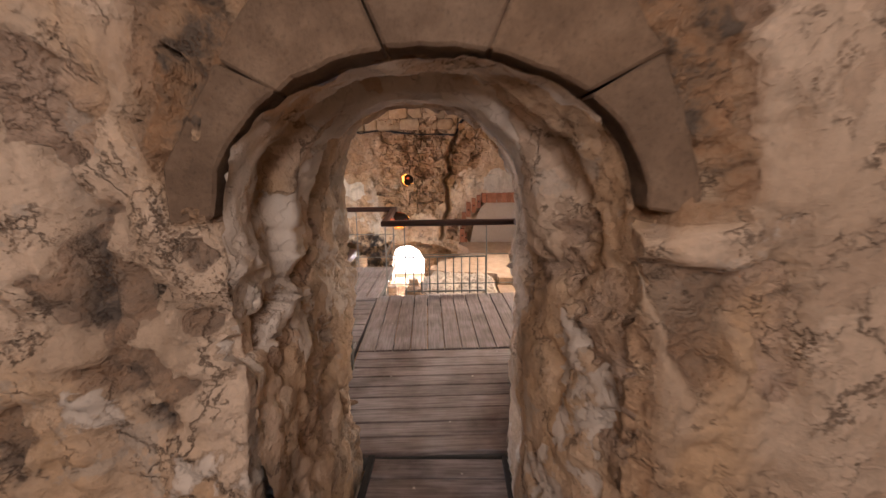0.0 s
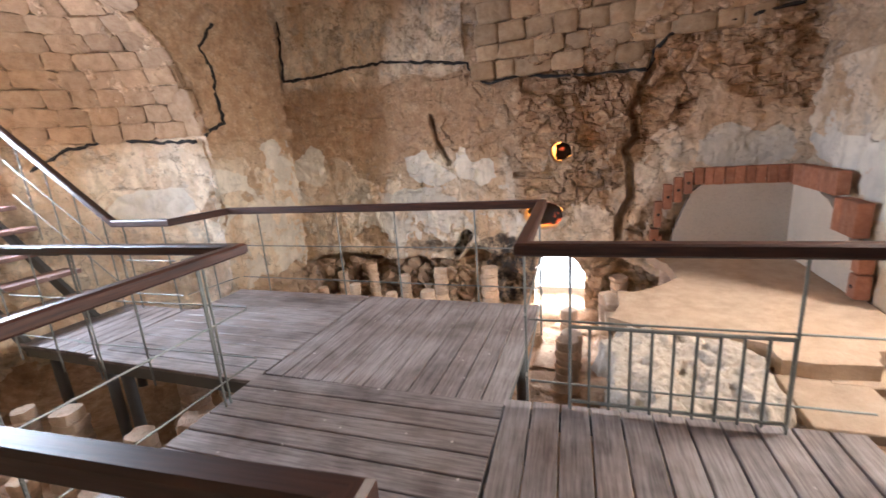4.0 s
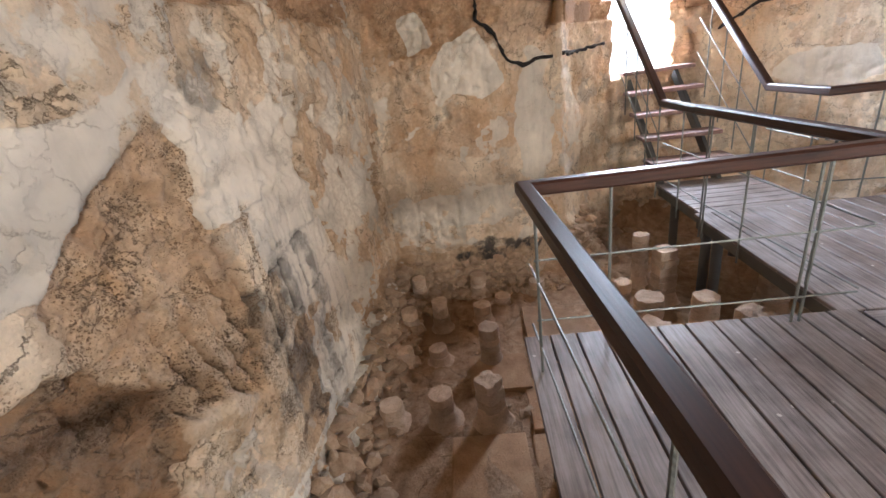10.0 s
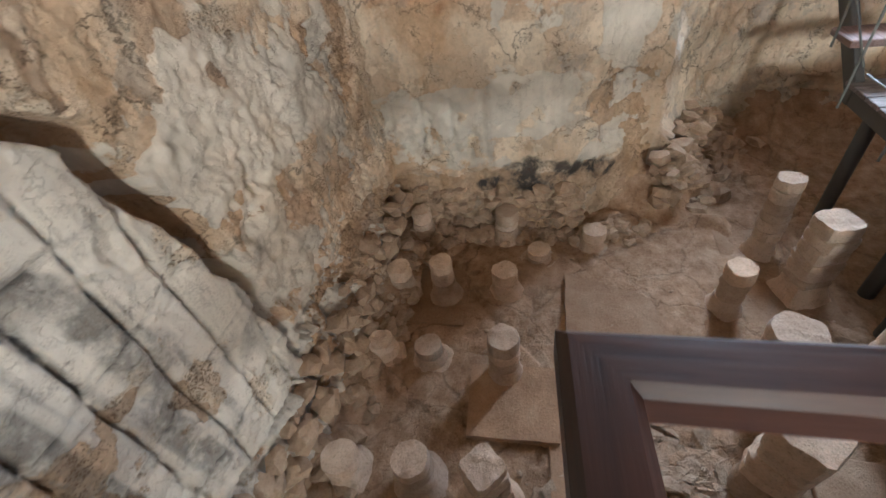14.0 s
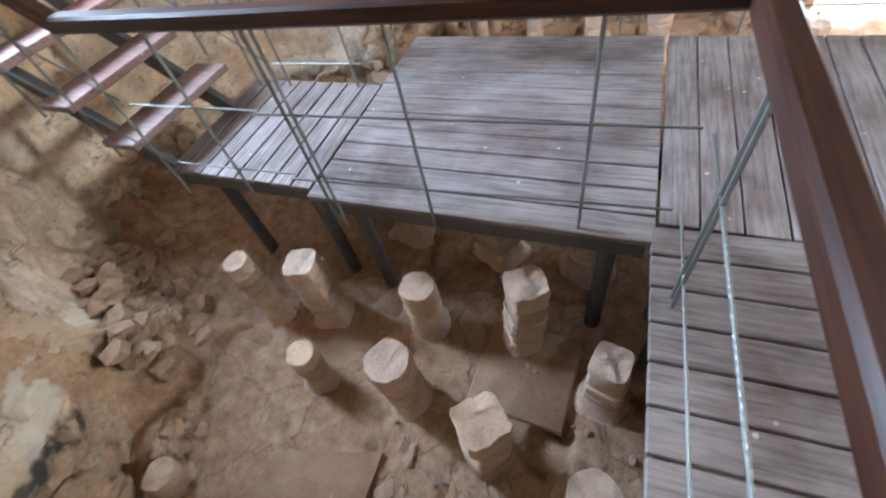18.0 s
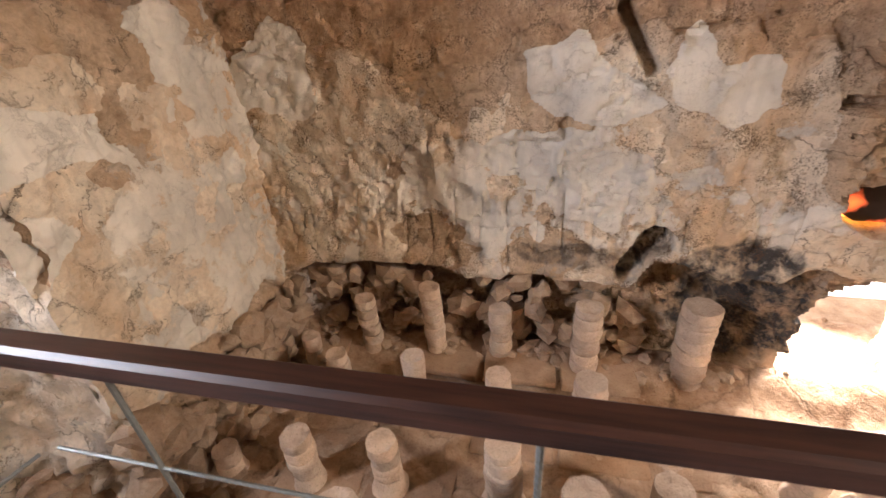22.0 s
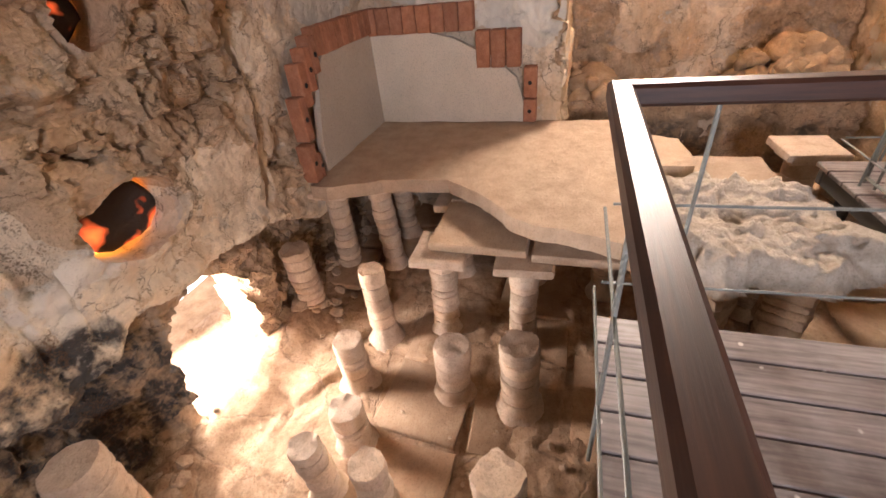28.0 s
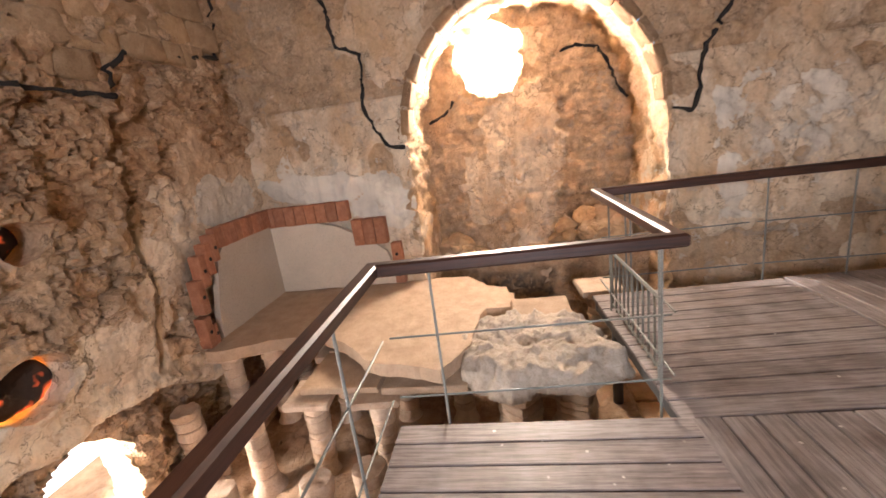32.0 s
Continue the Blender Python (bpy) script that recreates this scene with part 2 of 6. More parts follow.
def ruin_material(name, stone_a, stone_b, plaster_a, plaster_b, pale):
    """Old masonry: stones, lime plaster, soot and painted shade, mixed by the masks that the wall's relief carries."""
    m, nt, b = material(name, 0.92)
    p = position(nt)
    attr = {}
    for k in ("plaster", "pale", "soot_and_shade", "clay", "cell", "pit"):
        a = nt.nodes.new("ShaderNodeAttribute")
        a.attribute_name = k
        attr[k] = a.outputs["Fac"]
    big, mid = tex_noise(nt, p, 1.5, 6, 0.55), tex_noise(nt, p, 7.0, 9, 0.62)
    small = tex_noise(nt, p, 34.0, 6, 0.65)
    skin, skin2 = tex_noise(nt, p, 2.3, 9, 0.60), tex_noise(nt, p, 3.9, 9, 0.62)
    mean = lambda x, y, t: tuple(i * (1 - t) + j * t for i, j in zip(x, y))
    # bare stone, each block with a tone of its own
    tone = math_node(nt, "ADD", math_node(nt, "MULTIPLY", mid, 0.75), math_node(nt, "MULTIPLY", small, 0.25))
    stone = color_ramp(nt, tone, [(0.34, stone_a), (0.5, mean(stone_a, stone_b, 0.5)), (0.64, stone_b)])
    stone = mix(nt, math_node(nt, "MULTIPLY", attr["cell"], 0.5), stone, tuple(c * 1.2 for c in stone_b))
    # plaster in thin coats with torn edges, one over the other
    plas = color_ramp(nt, big, [(0.36, mean(plaster_a, plaster_b, 0.25)), (0.50, mean(plaster_a, plaster_b, 0.6)), (0.64, plaster_b)])
    coat = color_ramp(nt, skin, [(0.505, (0.0,)), (0.518, (1.0,))])
    plas = mix(nt, math_node(nt, "MULTIPLY", coat, 0.55), plas, tuple(c * 1.14 for c in plaster_b))
    worn = color_ramp(nt, skin2, [(0.555, (0.0,)), (0.57, (1.0,))])
    plas = mix(nt, math_node(nt, "MULTIPLY", worn, 0.75), plas, mean(plaster_a, stone_b, 0.4))
    edge_p = math_node(nt, "ADD", attr["plaster"], math_node(nt, "MULTIPLY", math_node(nt, "SUBTRACT", tone, 0.5), 1.2))
    on = color_ramp(nt, edge_p, [(0.46, (0.0,)), (0.54, (1.0,))])
    col = mix(nt, on, stone, plas)
    # rust-coloured seepage, soft, and grey weathering with torn edges
    stain = color_ramp(nt, tex_noise(nt, p, 1.7, 6, 0.6, (1.3, 1.3, 0.6)), [(0.47, (0.0,)), (0.62, (0.62,))])
    col = mix(nt, stain, col, (0.60, 0.385, 0.205))
    grey = color_ramp(nt, tex_noise(nt, p, 2.9, 8, 0.64), [(0.585, (0.0,)), (0.60, (0.42,)), (0.72, (0.6,))])
    col = mix(nt, grey, col, (0.44, 0.40, 0.345))
    # reddish clay render showing through
    col = mix(nt, attr["clay"], col, color_ramp(nt, tone, [(0.36, (0.35, 0.19, 0.095)), (0.5, (0.52, 0.32, 0.175)), (0.62, (0.68, 0.48, 0.30))]))
    # sharp-edged islands of whiter lime
    edge = math_node(nt, "ADD", attr["pale"], math_node(nt, "MULTIPLY", math_node(nt, "SUBTRACT", skin2, 0.5), 1.3))
    pal = color_ramp(nt, edge, [(0.44, (0.0,)), (0.49, (0.85,)), (0.75, (1.0,))])
    col = mix(nt, pal, col, color_ramp(nt, big, [(0.40, tuple(c * 0.74 for c in pale)), (0.58, tuple(c * 0.97 for c in pale))]))
    # soot, and shade painted into holes, grooves and gaps
    s = math_node(nt, "MULTIPLY", attr["soot_and_shade"], color_ramp(nt, tone, [(0.40, (0.1,)), (0.54, (1.0,))]))
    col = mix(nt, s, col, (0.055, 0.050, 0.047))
    # grit lost from the render: pits dense in places, single elsewhere, shade painted in dark brown
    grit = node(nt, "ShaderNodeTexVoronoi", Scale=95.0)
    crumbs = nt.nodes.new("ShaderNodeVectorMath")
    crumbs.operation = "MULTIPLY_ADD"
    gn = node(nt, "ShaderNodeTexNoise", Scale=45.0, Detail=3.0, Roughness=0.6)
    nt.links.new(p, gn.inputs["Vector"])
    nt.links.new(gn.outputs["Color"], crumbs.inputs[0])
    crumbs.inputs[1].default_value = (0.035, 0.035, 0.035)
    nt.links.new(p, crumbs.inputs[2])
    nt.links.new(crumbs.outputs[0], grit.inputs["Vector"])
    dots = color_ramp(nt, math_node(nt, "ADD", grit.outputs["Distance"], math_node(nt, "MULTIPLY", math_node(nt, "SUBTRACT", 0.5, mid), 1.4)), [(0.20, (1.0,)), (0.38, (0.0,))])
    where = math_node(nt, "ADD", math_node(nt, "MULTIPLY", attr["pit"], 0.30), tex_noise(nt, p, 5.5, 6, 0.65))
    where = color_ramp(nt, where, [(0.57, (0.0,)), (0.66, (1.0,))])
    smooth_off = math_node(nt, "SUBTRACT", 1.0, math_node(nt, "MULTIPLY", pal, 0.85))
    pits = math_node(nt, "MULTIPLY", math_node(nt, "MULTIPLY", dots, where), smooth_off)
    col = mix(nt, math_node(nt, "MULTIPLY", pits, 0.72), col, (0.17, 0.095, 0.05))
    grain = color_ramp(nt, small, [(0.34, (0.72,)), (0.5, (1.0,)), (0.66, (1.14,))])
    col = mix(nt, math_node(nt, "MULTIPLY", smooth_off, 0.40), col, grain, "MULTIPLY")
    # hairline cracks, sunk by the bump and with their shade put into the colour
    warp = nt.nodes.new("ShaderNodeVectorMath")
    warp.operation = "MULTIPLY_ADD"
    wn = node(nt, "ShaderNodeTexNoise", Scale=5.0, Detail=7.0, Roughness=0.65)
    nt.links.new(p, wn.inputs["Vector"])
    nt.links.new(wn.outputs["Color"], warp.inputs[0])
    warp.inputs[1].default_value = (0.32, 0.32, 0.32)
    nt.links.new(p, warp.inputs[2])
    cracks = None
    for scale, width, keep in ((2.2, 0.010, (0.44, 0.52)), (6.5, 0.022, (0.52, 0.60))):
        vor = node(nt, "ShaderNodeTexVoronoi", Scale=scale)
        vor.feature = "DISTANCE_TO_EDGE"
        nt.links.new(warp.outputs[0], vor.inputs["Vector"])
        line = color_ramp(nt, vor.outputs["Distance"], [(width * 0.3, (1.0,)), (width, (0.0,))])
        line = math_node(nt, "MULTIPLY", line, color_ramp(nt, skin if scale < 3 else mid, [(keep[0], (0.0,)), (keep[1], (1.0,))]))
        cracks = line if cracks is None else math_node(nt, "MAXIMUM", cracks, line)
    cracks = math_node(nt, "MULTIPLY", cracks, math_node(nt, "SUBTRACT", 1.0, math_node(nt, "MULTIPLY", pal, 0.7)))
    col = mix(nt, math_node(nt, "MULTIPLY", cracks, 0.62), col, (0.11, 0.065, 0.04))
    drip = color_ramp(nt, tex_noise(nt, p, 3.0, 4, 0.55, (3.6, 3.6, 0.30)), [(0.50, (1.0,)), (0.72, (0.66,))])
    col = mix(nt, 0.42, col, drip, "MULTIPLY")
    nt.links.new(col, b.inputs["Base Color"])
    # relief: coats stand proud, pits and cracks are sunk, bare stone is crumbly
    h = math_node(nt, "ADD", math_node(nt, "MULTIPLY", mid, 0.34), math_node(nt, "MULTIPLY", small, 0.34))
    crumb = node(nt, "ShaderNodeTexVoronoi", Scale=24.0)
    nt.links.new(warp.outputs[0], crumb.inputs["Vector"])
    bare = math_node(nt, "SUBTRACT", 1.0, math_node(nt, "MULTIPLY", on, 0.75))
    h = math_node(nt, "ADD", h, math_node(nt, "MULTIPLY", math_node(nt, "MULTIPLY", crumb.outputs["Distance"], bare), 0.35))
    h = math_node(nt, "MULTIPLY", h, math_node(nt, "SUBTRACT", 1.0, math_node(nt, "MULTIPLY", pal, 0.68)))
    h = math_node(nt, "ADD", h, math_node(nt, "MULTIPLY", math_node(nt, "MULTIPLY", coat, on), 0.07))
    h = math_node(nt, "ADD", h, math_node(nt, "MULTIPLY", pal, 0.13))
    h = math_node(nt, "SUBTRACT", h, math_node(nt, "MULTIPLY", worn, 0.06))
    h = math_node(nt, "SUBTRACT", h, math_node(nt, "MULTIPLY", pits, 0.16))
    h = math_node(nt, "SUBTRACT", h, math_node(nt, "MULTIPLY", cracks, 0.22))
    bump(nt, b, h, 1.0, 0.034)
    return m


MAT = {}
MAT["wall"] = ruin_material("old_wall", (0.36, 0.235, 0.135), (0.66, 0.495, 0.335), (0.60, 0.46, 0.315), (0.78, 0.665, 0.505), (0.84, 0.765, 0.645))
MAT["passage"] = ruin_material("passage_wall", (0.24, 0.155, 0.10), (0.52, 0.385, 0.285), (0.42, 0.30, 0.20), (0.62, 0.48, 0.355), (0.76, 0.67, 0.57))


def stone_material(name, a, c, e, rough=0.9, grain=14.0):
    m, nt, b = material(name, rough)
    p = position(nt)
    mid, fine = tex_noise(nt, p, grain, 8, 0.65), tex_noise(nt, p, 85.0, 6, 0.7)
    col = color_ramp(nt, mid, [(0.25, a), (0.5, c), (0.75, e)])
    hue = color_ramp(nt, obj_random(nt), [(0.0, (0.78, 0.74, 0.70)), (0.5, (1.0, 1.0, 1.0)), (1.0, (1.12, 1.06, 0.98))])
    col = mix(nt, 1.0, col, hue, "MULTIPLY")
    col = mix(nt, 0.6, col, color_ramp(nt, fine, [(0.32, (0.5,)), (0.45, (1.0,)), (0.62, (1.12,))]), "MULTIPLY")
    nt.links.new(col, b.inputs["Base Color"])
    n1 = bump(nt, b, mid, 0.8, 0.03)
    bump(nt, b, fine, 0.7, 0.009, n1)
    return m


MAT["block"] = stone_material("dressed_block", (0.34, 0.225, 0.13), (0.48, 0.345, 0.215), (0.58, 0.445, 0.30), 0.92, 10.0)
MAT["voussoir"] = stone_material("arch_stone", (0.25, 0.155, 0.085), (0.38, 0.25, 0.15), (0.48, 0.35, 0.225), 0.92, 9.0)
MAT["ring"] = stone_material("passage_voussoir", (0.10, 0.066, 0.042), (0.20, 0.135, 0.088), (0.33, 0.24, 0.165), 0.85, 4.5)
MAT["pila"] = stone_material("pillar_clay", (0.43, 0.31, 0.22), (0.59, 0.455, 0.34), (0.69, 0.565, 0.44), 0.9, 9.0)
MAT["rubble"] = stone_material("rubble_stone", (0.40, 0.28, 0.185), (0.54, 0.405, 0.285), (0.65, 0.52, 0.385))
MAT["earth"] = stone_material("dusty_earth", (0.24, 0.15, 0.085), (0.36, 0.24, 0.145), (0.48, 0.35, 0.23), 0.95, 6.0)


def cracked_material(name, a, c, e):
    """Dusty clay flags: broken plates with sandy joints."""
    m, nt, b = material(name, 0.95)
    p = position(nt)
    wn = node(nt, "ShaderNodeTexNoise", Scale=3.0, Detail=5.0, Roughness=0.6)
    nt.links.new(p, wn.inputs["Vector"])
    warp = nt.nodes.new("ShaderNodeVectorMath")
    warp.operation = "MULTIPLY_ADD"
    nt.links.new(wn.outputs["Color"], warp.inputs[0])
    warp.inputs[1].default_value = (0.35, 0.35, 0.0)
    nt.links.new(p, warp.inputs[2])
    flat = nt.nodes.new("ShaderNodeMapping")
    flat.inputs["Scale"].default_value = (1, 1, 0)
    nt.links.new(warp.outputs[0], flat.inputs["Vector"])
    lines = []
    for scale, width in ((1.7, 0.018), (4.6, 0.03)):
        v = node(nt, "ShaderNodeTexVoronoi", Scale=scale)
        v.feature = "DISTANCE_TO_EDGE"
        nt.links.new(flat.outputs[0], v.inputs["Vector"])
        lines.append(color_ramp(nt, v.outputs["Distance"], [(0.0, (0.0,)), (width, (1.0,))]))
    big, mid, fine = tex_noise(nt, p, 1.3, 5), tex_noise(nt, p, 9.0, 8, 0.68), tex_noise(nt, p, 80.0, 6, 0.7)
    col = color_ramp(nt, math_node(nt, "ADD", math_node(nt, "MULTIPLY", mid, 0.6), math_node(nt, "MULTIPLY", big, 0.4)), [(0.38, a), (0.5, c), (0.62, e)])
    broken = color_ramp(nt, big, [(0.46, (0.0,)), (0.56, (1.0,))])
    plates = mix(nt, broken, lines[0], mix(nt, 0.6, lines[0], lines[1], "MULTIPLY"))
    col = mix(nt, 0.25, col, plates, "MULTIPLY")
    col = mix(nt, 0.6, col, color_ramp(nt, fine, [(0.34, (0.5,)), (0.45, (1.0,)), (0.62, (1.12,))]), "MULTIPLY")
    nt.links.new(col, b.inputs["Base Color"])
    n1 = bump(nt, b, plates, 0.5, 0.012)
    n2 = bump(nt, b, mid, 0.8, 0.04, n1)
    bump(nt, b, fine, 0.6, 0.008, n2)
    return m


MAT["pit"] = cracked_material("dusty_flags", (0.27, 0.16, 0.09), (0.40, 0.262, 0.160), (0.53, 0.38, 0.255))
MAT["floor_tile"] = stone_material("clay_floor_tile", (0.29, 0.175, 0.105), (0.40, 0.265, 0.165), (0.50, 0.36, 0.24), 0.92, 5.0)
MAT["brick"] = stone_material("terracotta", (0.30, 0.12, 0.065), (0.40, 0.175, 0.10), (0.50, 0.25, 0.15))
MAT["lime"] = stone_material("new_lime_plaster", (0.54, 0.485, 0.41), (0.60, 0.54, 0.46), (0.65, 0.59, 0.51), 0.9, 3.0)
MAT["mortar"] = stone_material("lime_floor", (0.34, 0.25, 0.175), (0.43, 0.325, 0.235), (0.51, 0.40, 0.30), 0.9, 6.0)
MAT["lump"] = stone_material("white_mortar", (0.42, 0.36, 0.29), (0.58, 0.52, 0.44), (0.70, 0.64, 0.56), 0.95, 16.0)
MAT["vault"] = stone_material("vault_plaster", (0.42, 0.30, 0.18), (0.52, 0.39, 0.25), (0.60, 0.47, 0.32), 0.92, 4.0)


def wood_material(name, dark, light, dust, rough, along=None):
    m, nt, b = material(name, rough)
    tc = nt.nodes.new("ShaderNodeTexCoord").outputs["Object"]
    shift = nt.nodes.new("ShaderNodeVectorMath")
    shift.operation = "MULTIPLY_ADD"
    rnd = obj_random(nt)
    comb = nt.nodes.new("ShaderNodeCombineXYZ")
    for k in range(3):
        nt.links.new(math_node(nt, "MULTIPLY", rnd, 37.0 + 11 * k), comb.inputs[k])
    shift.inputs[1].default_value = (1, 1, 1)
    nt.links.new(tc, shift.inputs[0])
    nt.links.new(comb.outputs[0], shift.inputs[2])
    co = shift.outputs[0]
    warp = tex_noise(nt, co, 2.0, 3, 0.5, (0.6, 3.0, 3.0))
    grain = tex_noise(nt, co, 7.0, 7, 0.6, (0.55, 9.0, 9.0))
    col = color_ramp(nt, mix(nt, 0.3, grain, warp), [(0.36, dark), (0.64, light)])
    hue = color_ramp(nt, rnd, [(0.0, (0.72, 0.70, 0.70)), (0.5, (1.0, 0.97, 0.95)), (1.0, (1.2, 1.2, 1.22))])
    col = mix(nt, 1.0, col, hue, "MULTIPLY")
    if dust:
        p = position(nt)
        d = color_ramp(nt, tex_noise(nt, p, 2.3, 6, 0.6), [(0.32, (0.0,)), (0.62, (1.0,))])
        d = math_node(nt, "MULTIPLY", d, color_ramp(nt, grain, [(0.35, (0.45,)), (0.6, (1.0,))]))
        col = mix(nt, math_node(nt, "MULTIPLY", d, dust), col, (0.44, 0.40, 0.395))
        vor = node(nt, "ShaderNodeTexVoronoi", Scale=7.0)
        nt.links.new(p, vor.inputs["Vector"])
        spots = color_ramp(nt, math_node(nt, "ADD", vor.outputs["Distance"], math_node(nt, "MULTIPLY", tex_noise(nt, p, 40.0, 3), 0.10)), [(0.095, (1.0,)), (0.125, (0.0,))])
        keep = color_ramp(nt, tex_noise(nt, p, 3.0, 2), [(0.40, (0.0,)), (0.47, (1.0,))])
        col = mix(nt, math_node(nt, "MULTIPLY", math_node(nt, "MULTIPLY", spots, keep), 0.75), col, (0.62, 0.57, 0.52))
    nt.links.new(col, b.inputs["Base Color"])
    b.inputs["Roughness"].default_value = rough
    bump(nt, b, grain, 0.3, 0.004)
    return m


MAT["deck"] = wood_material("weathered_deck", (0.050, 0.033, 0.029), (0.185, 0.145, 0.130), 0.62, 0.50)
MAT["rail"] = wood_material("varnished_rail", (0.018, 0.006, 0.004), (0.070, 0.026, 0.015), 0.0, 0.44)


def plain(name, color, rough, metal=0.0, scale=60.0, amount=0.25):
    m, nt, b = material(name, rough)
    n = tex_noise(nt, position(nt), scale, 5)
    col = mix(nt, math_node(nt, "MULTIPLY", n, amount * 2), color, tuple(c * 0.45 for c in color))
    nt.links.new(col, b.inputs["Base Color"])
    b.inputs["Metallic"].default_value = metal
    bump(nt, b, n, 0.25, 0.002)
    return m


MAT["steel"] = plain("galvanised_rod", (0.27, 0.285, 0.27), 0.5, 0.6)
_nt = MAT["steel"].node_tree
_ribs = node(_nt, "ShaderNodeTexWave", Scale=26.0)
_ribs.bands_direction = "DIAGONAL"
_nt.links.new(position(_nt), _ribs.inputs["Vector"])
bump(_nt, _nt.nodes["Principled BSDF"], _ribs.outputs["Fac"], 0.45, 0.003)
MAT["beam"] = plain("painted_beam", (0.13, 0.13, 0.125), 0.6, 0.2, 12.0)
MAT["dark_line"] = plain("black_line", (0.025, 0.022, 0.02), 0.9, 0.0, 40.0)
MAT["stair"] = wood_material("stair_tread", (0.13, 0.06, 0.045), (0.28, 0.16, 0.13), 0.3, 0.5)
MAT["tub"] = plain("charred_clay", (0.055, 0.045, 0.04), 0.85, 0.0, 25.0)


def glow_material(name, color, strength):
    m, nt, b = material(name, 0.6)
    n = color_ramp(nt, tex_noise(nt, position(nt), 14.0, 4), [(0.3, tuple(c * 0.25 for c in color)), (0.65, color)])
    nt.links.new(n, b.inputs["Base Color"])
    nt.links.new(n, b.inputs["Emission Color"])
    b.inputs["Emission Strength"].default_value = strength
    return m


MAT["lamp_glow"] = glow_material("amber_lamp", (1.0, 0.40, 0.06), 6.5)


def ember_material():
    """Charred clay in front of a lamp; the amber light on it is painted as glowing noise patches."""
    m, nt, b = material("self_lit_clay", 0.8)
    n = tex_noise(nt, position(nt), 4.5, 3, 0.5)
    b.inputs["Base Color"].default_value = (0.05, 0.035, 0.028, 1)
    nt.links.new(color_ramp(nt, n, [(0.52, (0.0, 0.0, 0.0)), (0.60, (0.7, 0.09, 0.02)), (0.70, (1.0, 0.25, 0.05))]), b.inputs["Emission Color"])
    b.inputs["Emission Strength"].default_value = 1.6
    bump(nt, b, tex_noise(nt, position(nt), 40.0, 5), 0.6, 0.01)
    return m


MAT["glow_clay"] = ember_material()


# ---- mesh helpers ----
def mesh_object(name, verts, faces, mat, parent=None, label="", smooth=True):
    me = bpy.data.meshes.new(name)
    me.from_pydata([tuple(v) for v in verts], [], faces)
    me.materials.append(mat)
    if smooth:
        me.polygons.foreach_set("use_smooth", [True] * len(me.polygons))
    ob = new(name, me)
    if parent is not None:
        ob.parent = parent
    if label:
        ob["label"] = label
    return ob


def part(name, bm, mat, parent=None, label="", smooth=False):
    me = bpy.data.meshes.new(name)
    bm.to_mesh(me)
    bm.free()
    me.materials.append(mat)
    if smooth:
        me.polygons.foreach_set("use_smooth", [True] * len(me.polygons))
    ob = new(name, me)
    if parent is not None:
        ob.parent = parent
    if label:
        ob["label"] = label
    return ob


def shared(name, me, m, parent=None):
    ob = new(name, me)
    ob.matrix_basis = m
    if parent is not None:
        ob.parent = parent
    return ob


def empty(name, at=(0, 0, 0)):
    ob = new(name)
    ob.location = at
    return ob


def box_bm(sx, sy, sz, bevel=0.0, segments=1, jitter=0.0, seed=0):
    bm = bmesh.new()
    bmesh.ops.create_cube(bm, size=1.0)
    for v in bm.verts:
        v.co = Vector((v.co.x * sx, v.co.y * sy, v.co.z * sz))
    if bevel:
        bmesh.ops.bevel(bm, geom=bm.edges[:], offset=bevel, segments=segments, affect="EDGES", profile=0.5)
    if jitter:
        r = random.Random(seed)
        for v in bm.verts:
            v.co += Vector((r.uniform(-1, 1), r.uniform(-1, 1), r.uniform(-1, 1))) * jitter
    return bm


def rod_bm(points, radius, n=8, bm=None):
    """A round bar that follows the points."""
    bm = bm or bmesh.new()
    pts = [Vector(p) for p in points]
    rings = []
    for k, p in enumerate(pts):
        d = (pts[min(k + 1, len(pts) - 1)] - pts[max(k - 1, 0)]).normalized()
        a = d.cross(Vector((0, 0, 1)) if abs(d.z) < 0.9 else Vector((1, 0, 0))).normalized()
        b = d.cross(a)
        r = radius[k] if isinstance(radius, list) else radius
        rings.append([bm.verts.new(p + r * (math.cos(2 * math.pi * i / n) * a + math.sin(2 * math.pi * i / n) * b)) for i in range(n)])
    for r0, r1 in zip(rings, rings[1:]):
        for i in range(n):
            bm.faces.new((r0[i], r0[(i + 1) % n], r1[(i + 1) % n], r1[i]))
    bm.faces.new(rings[0][::-1])
    bm.faces.new(rings[-1])
    return bm


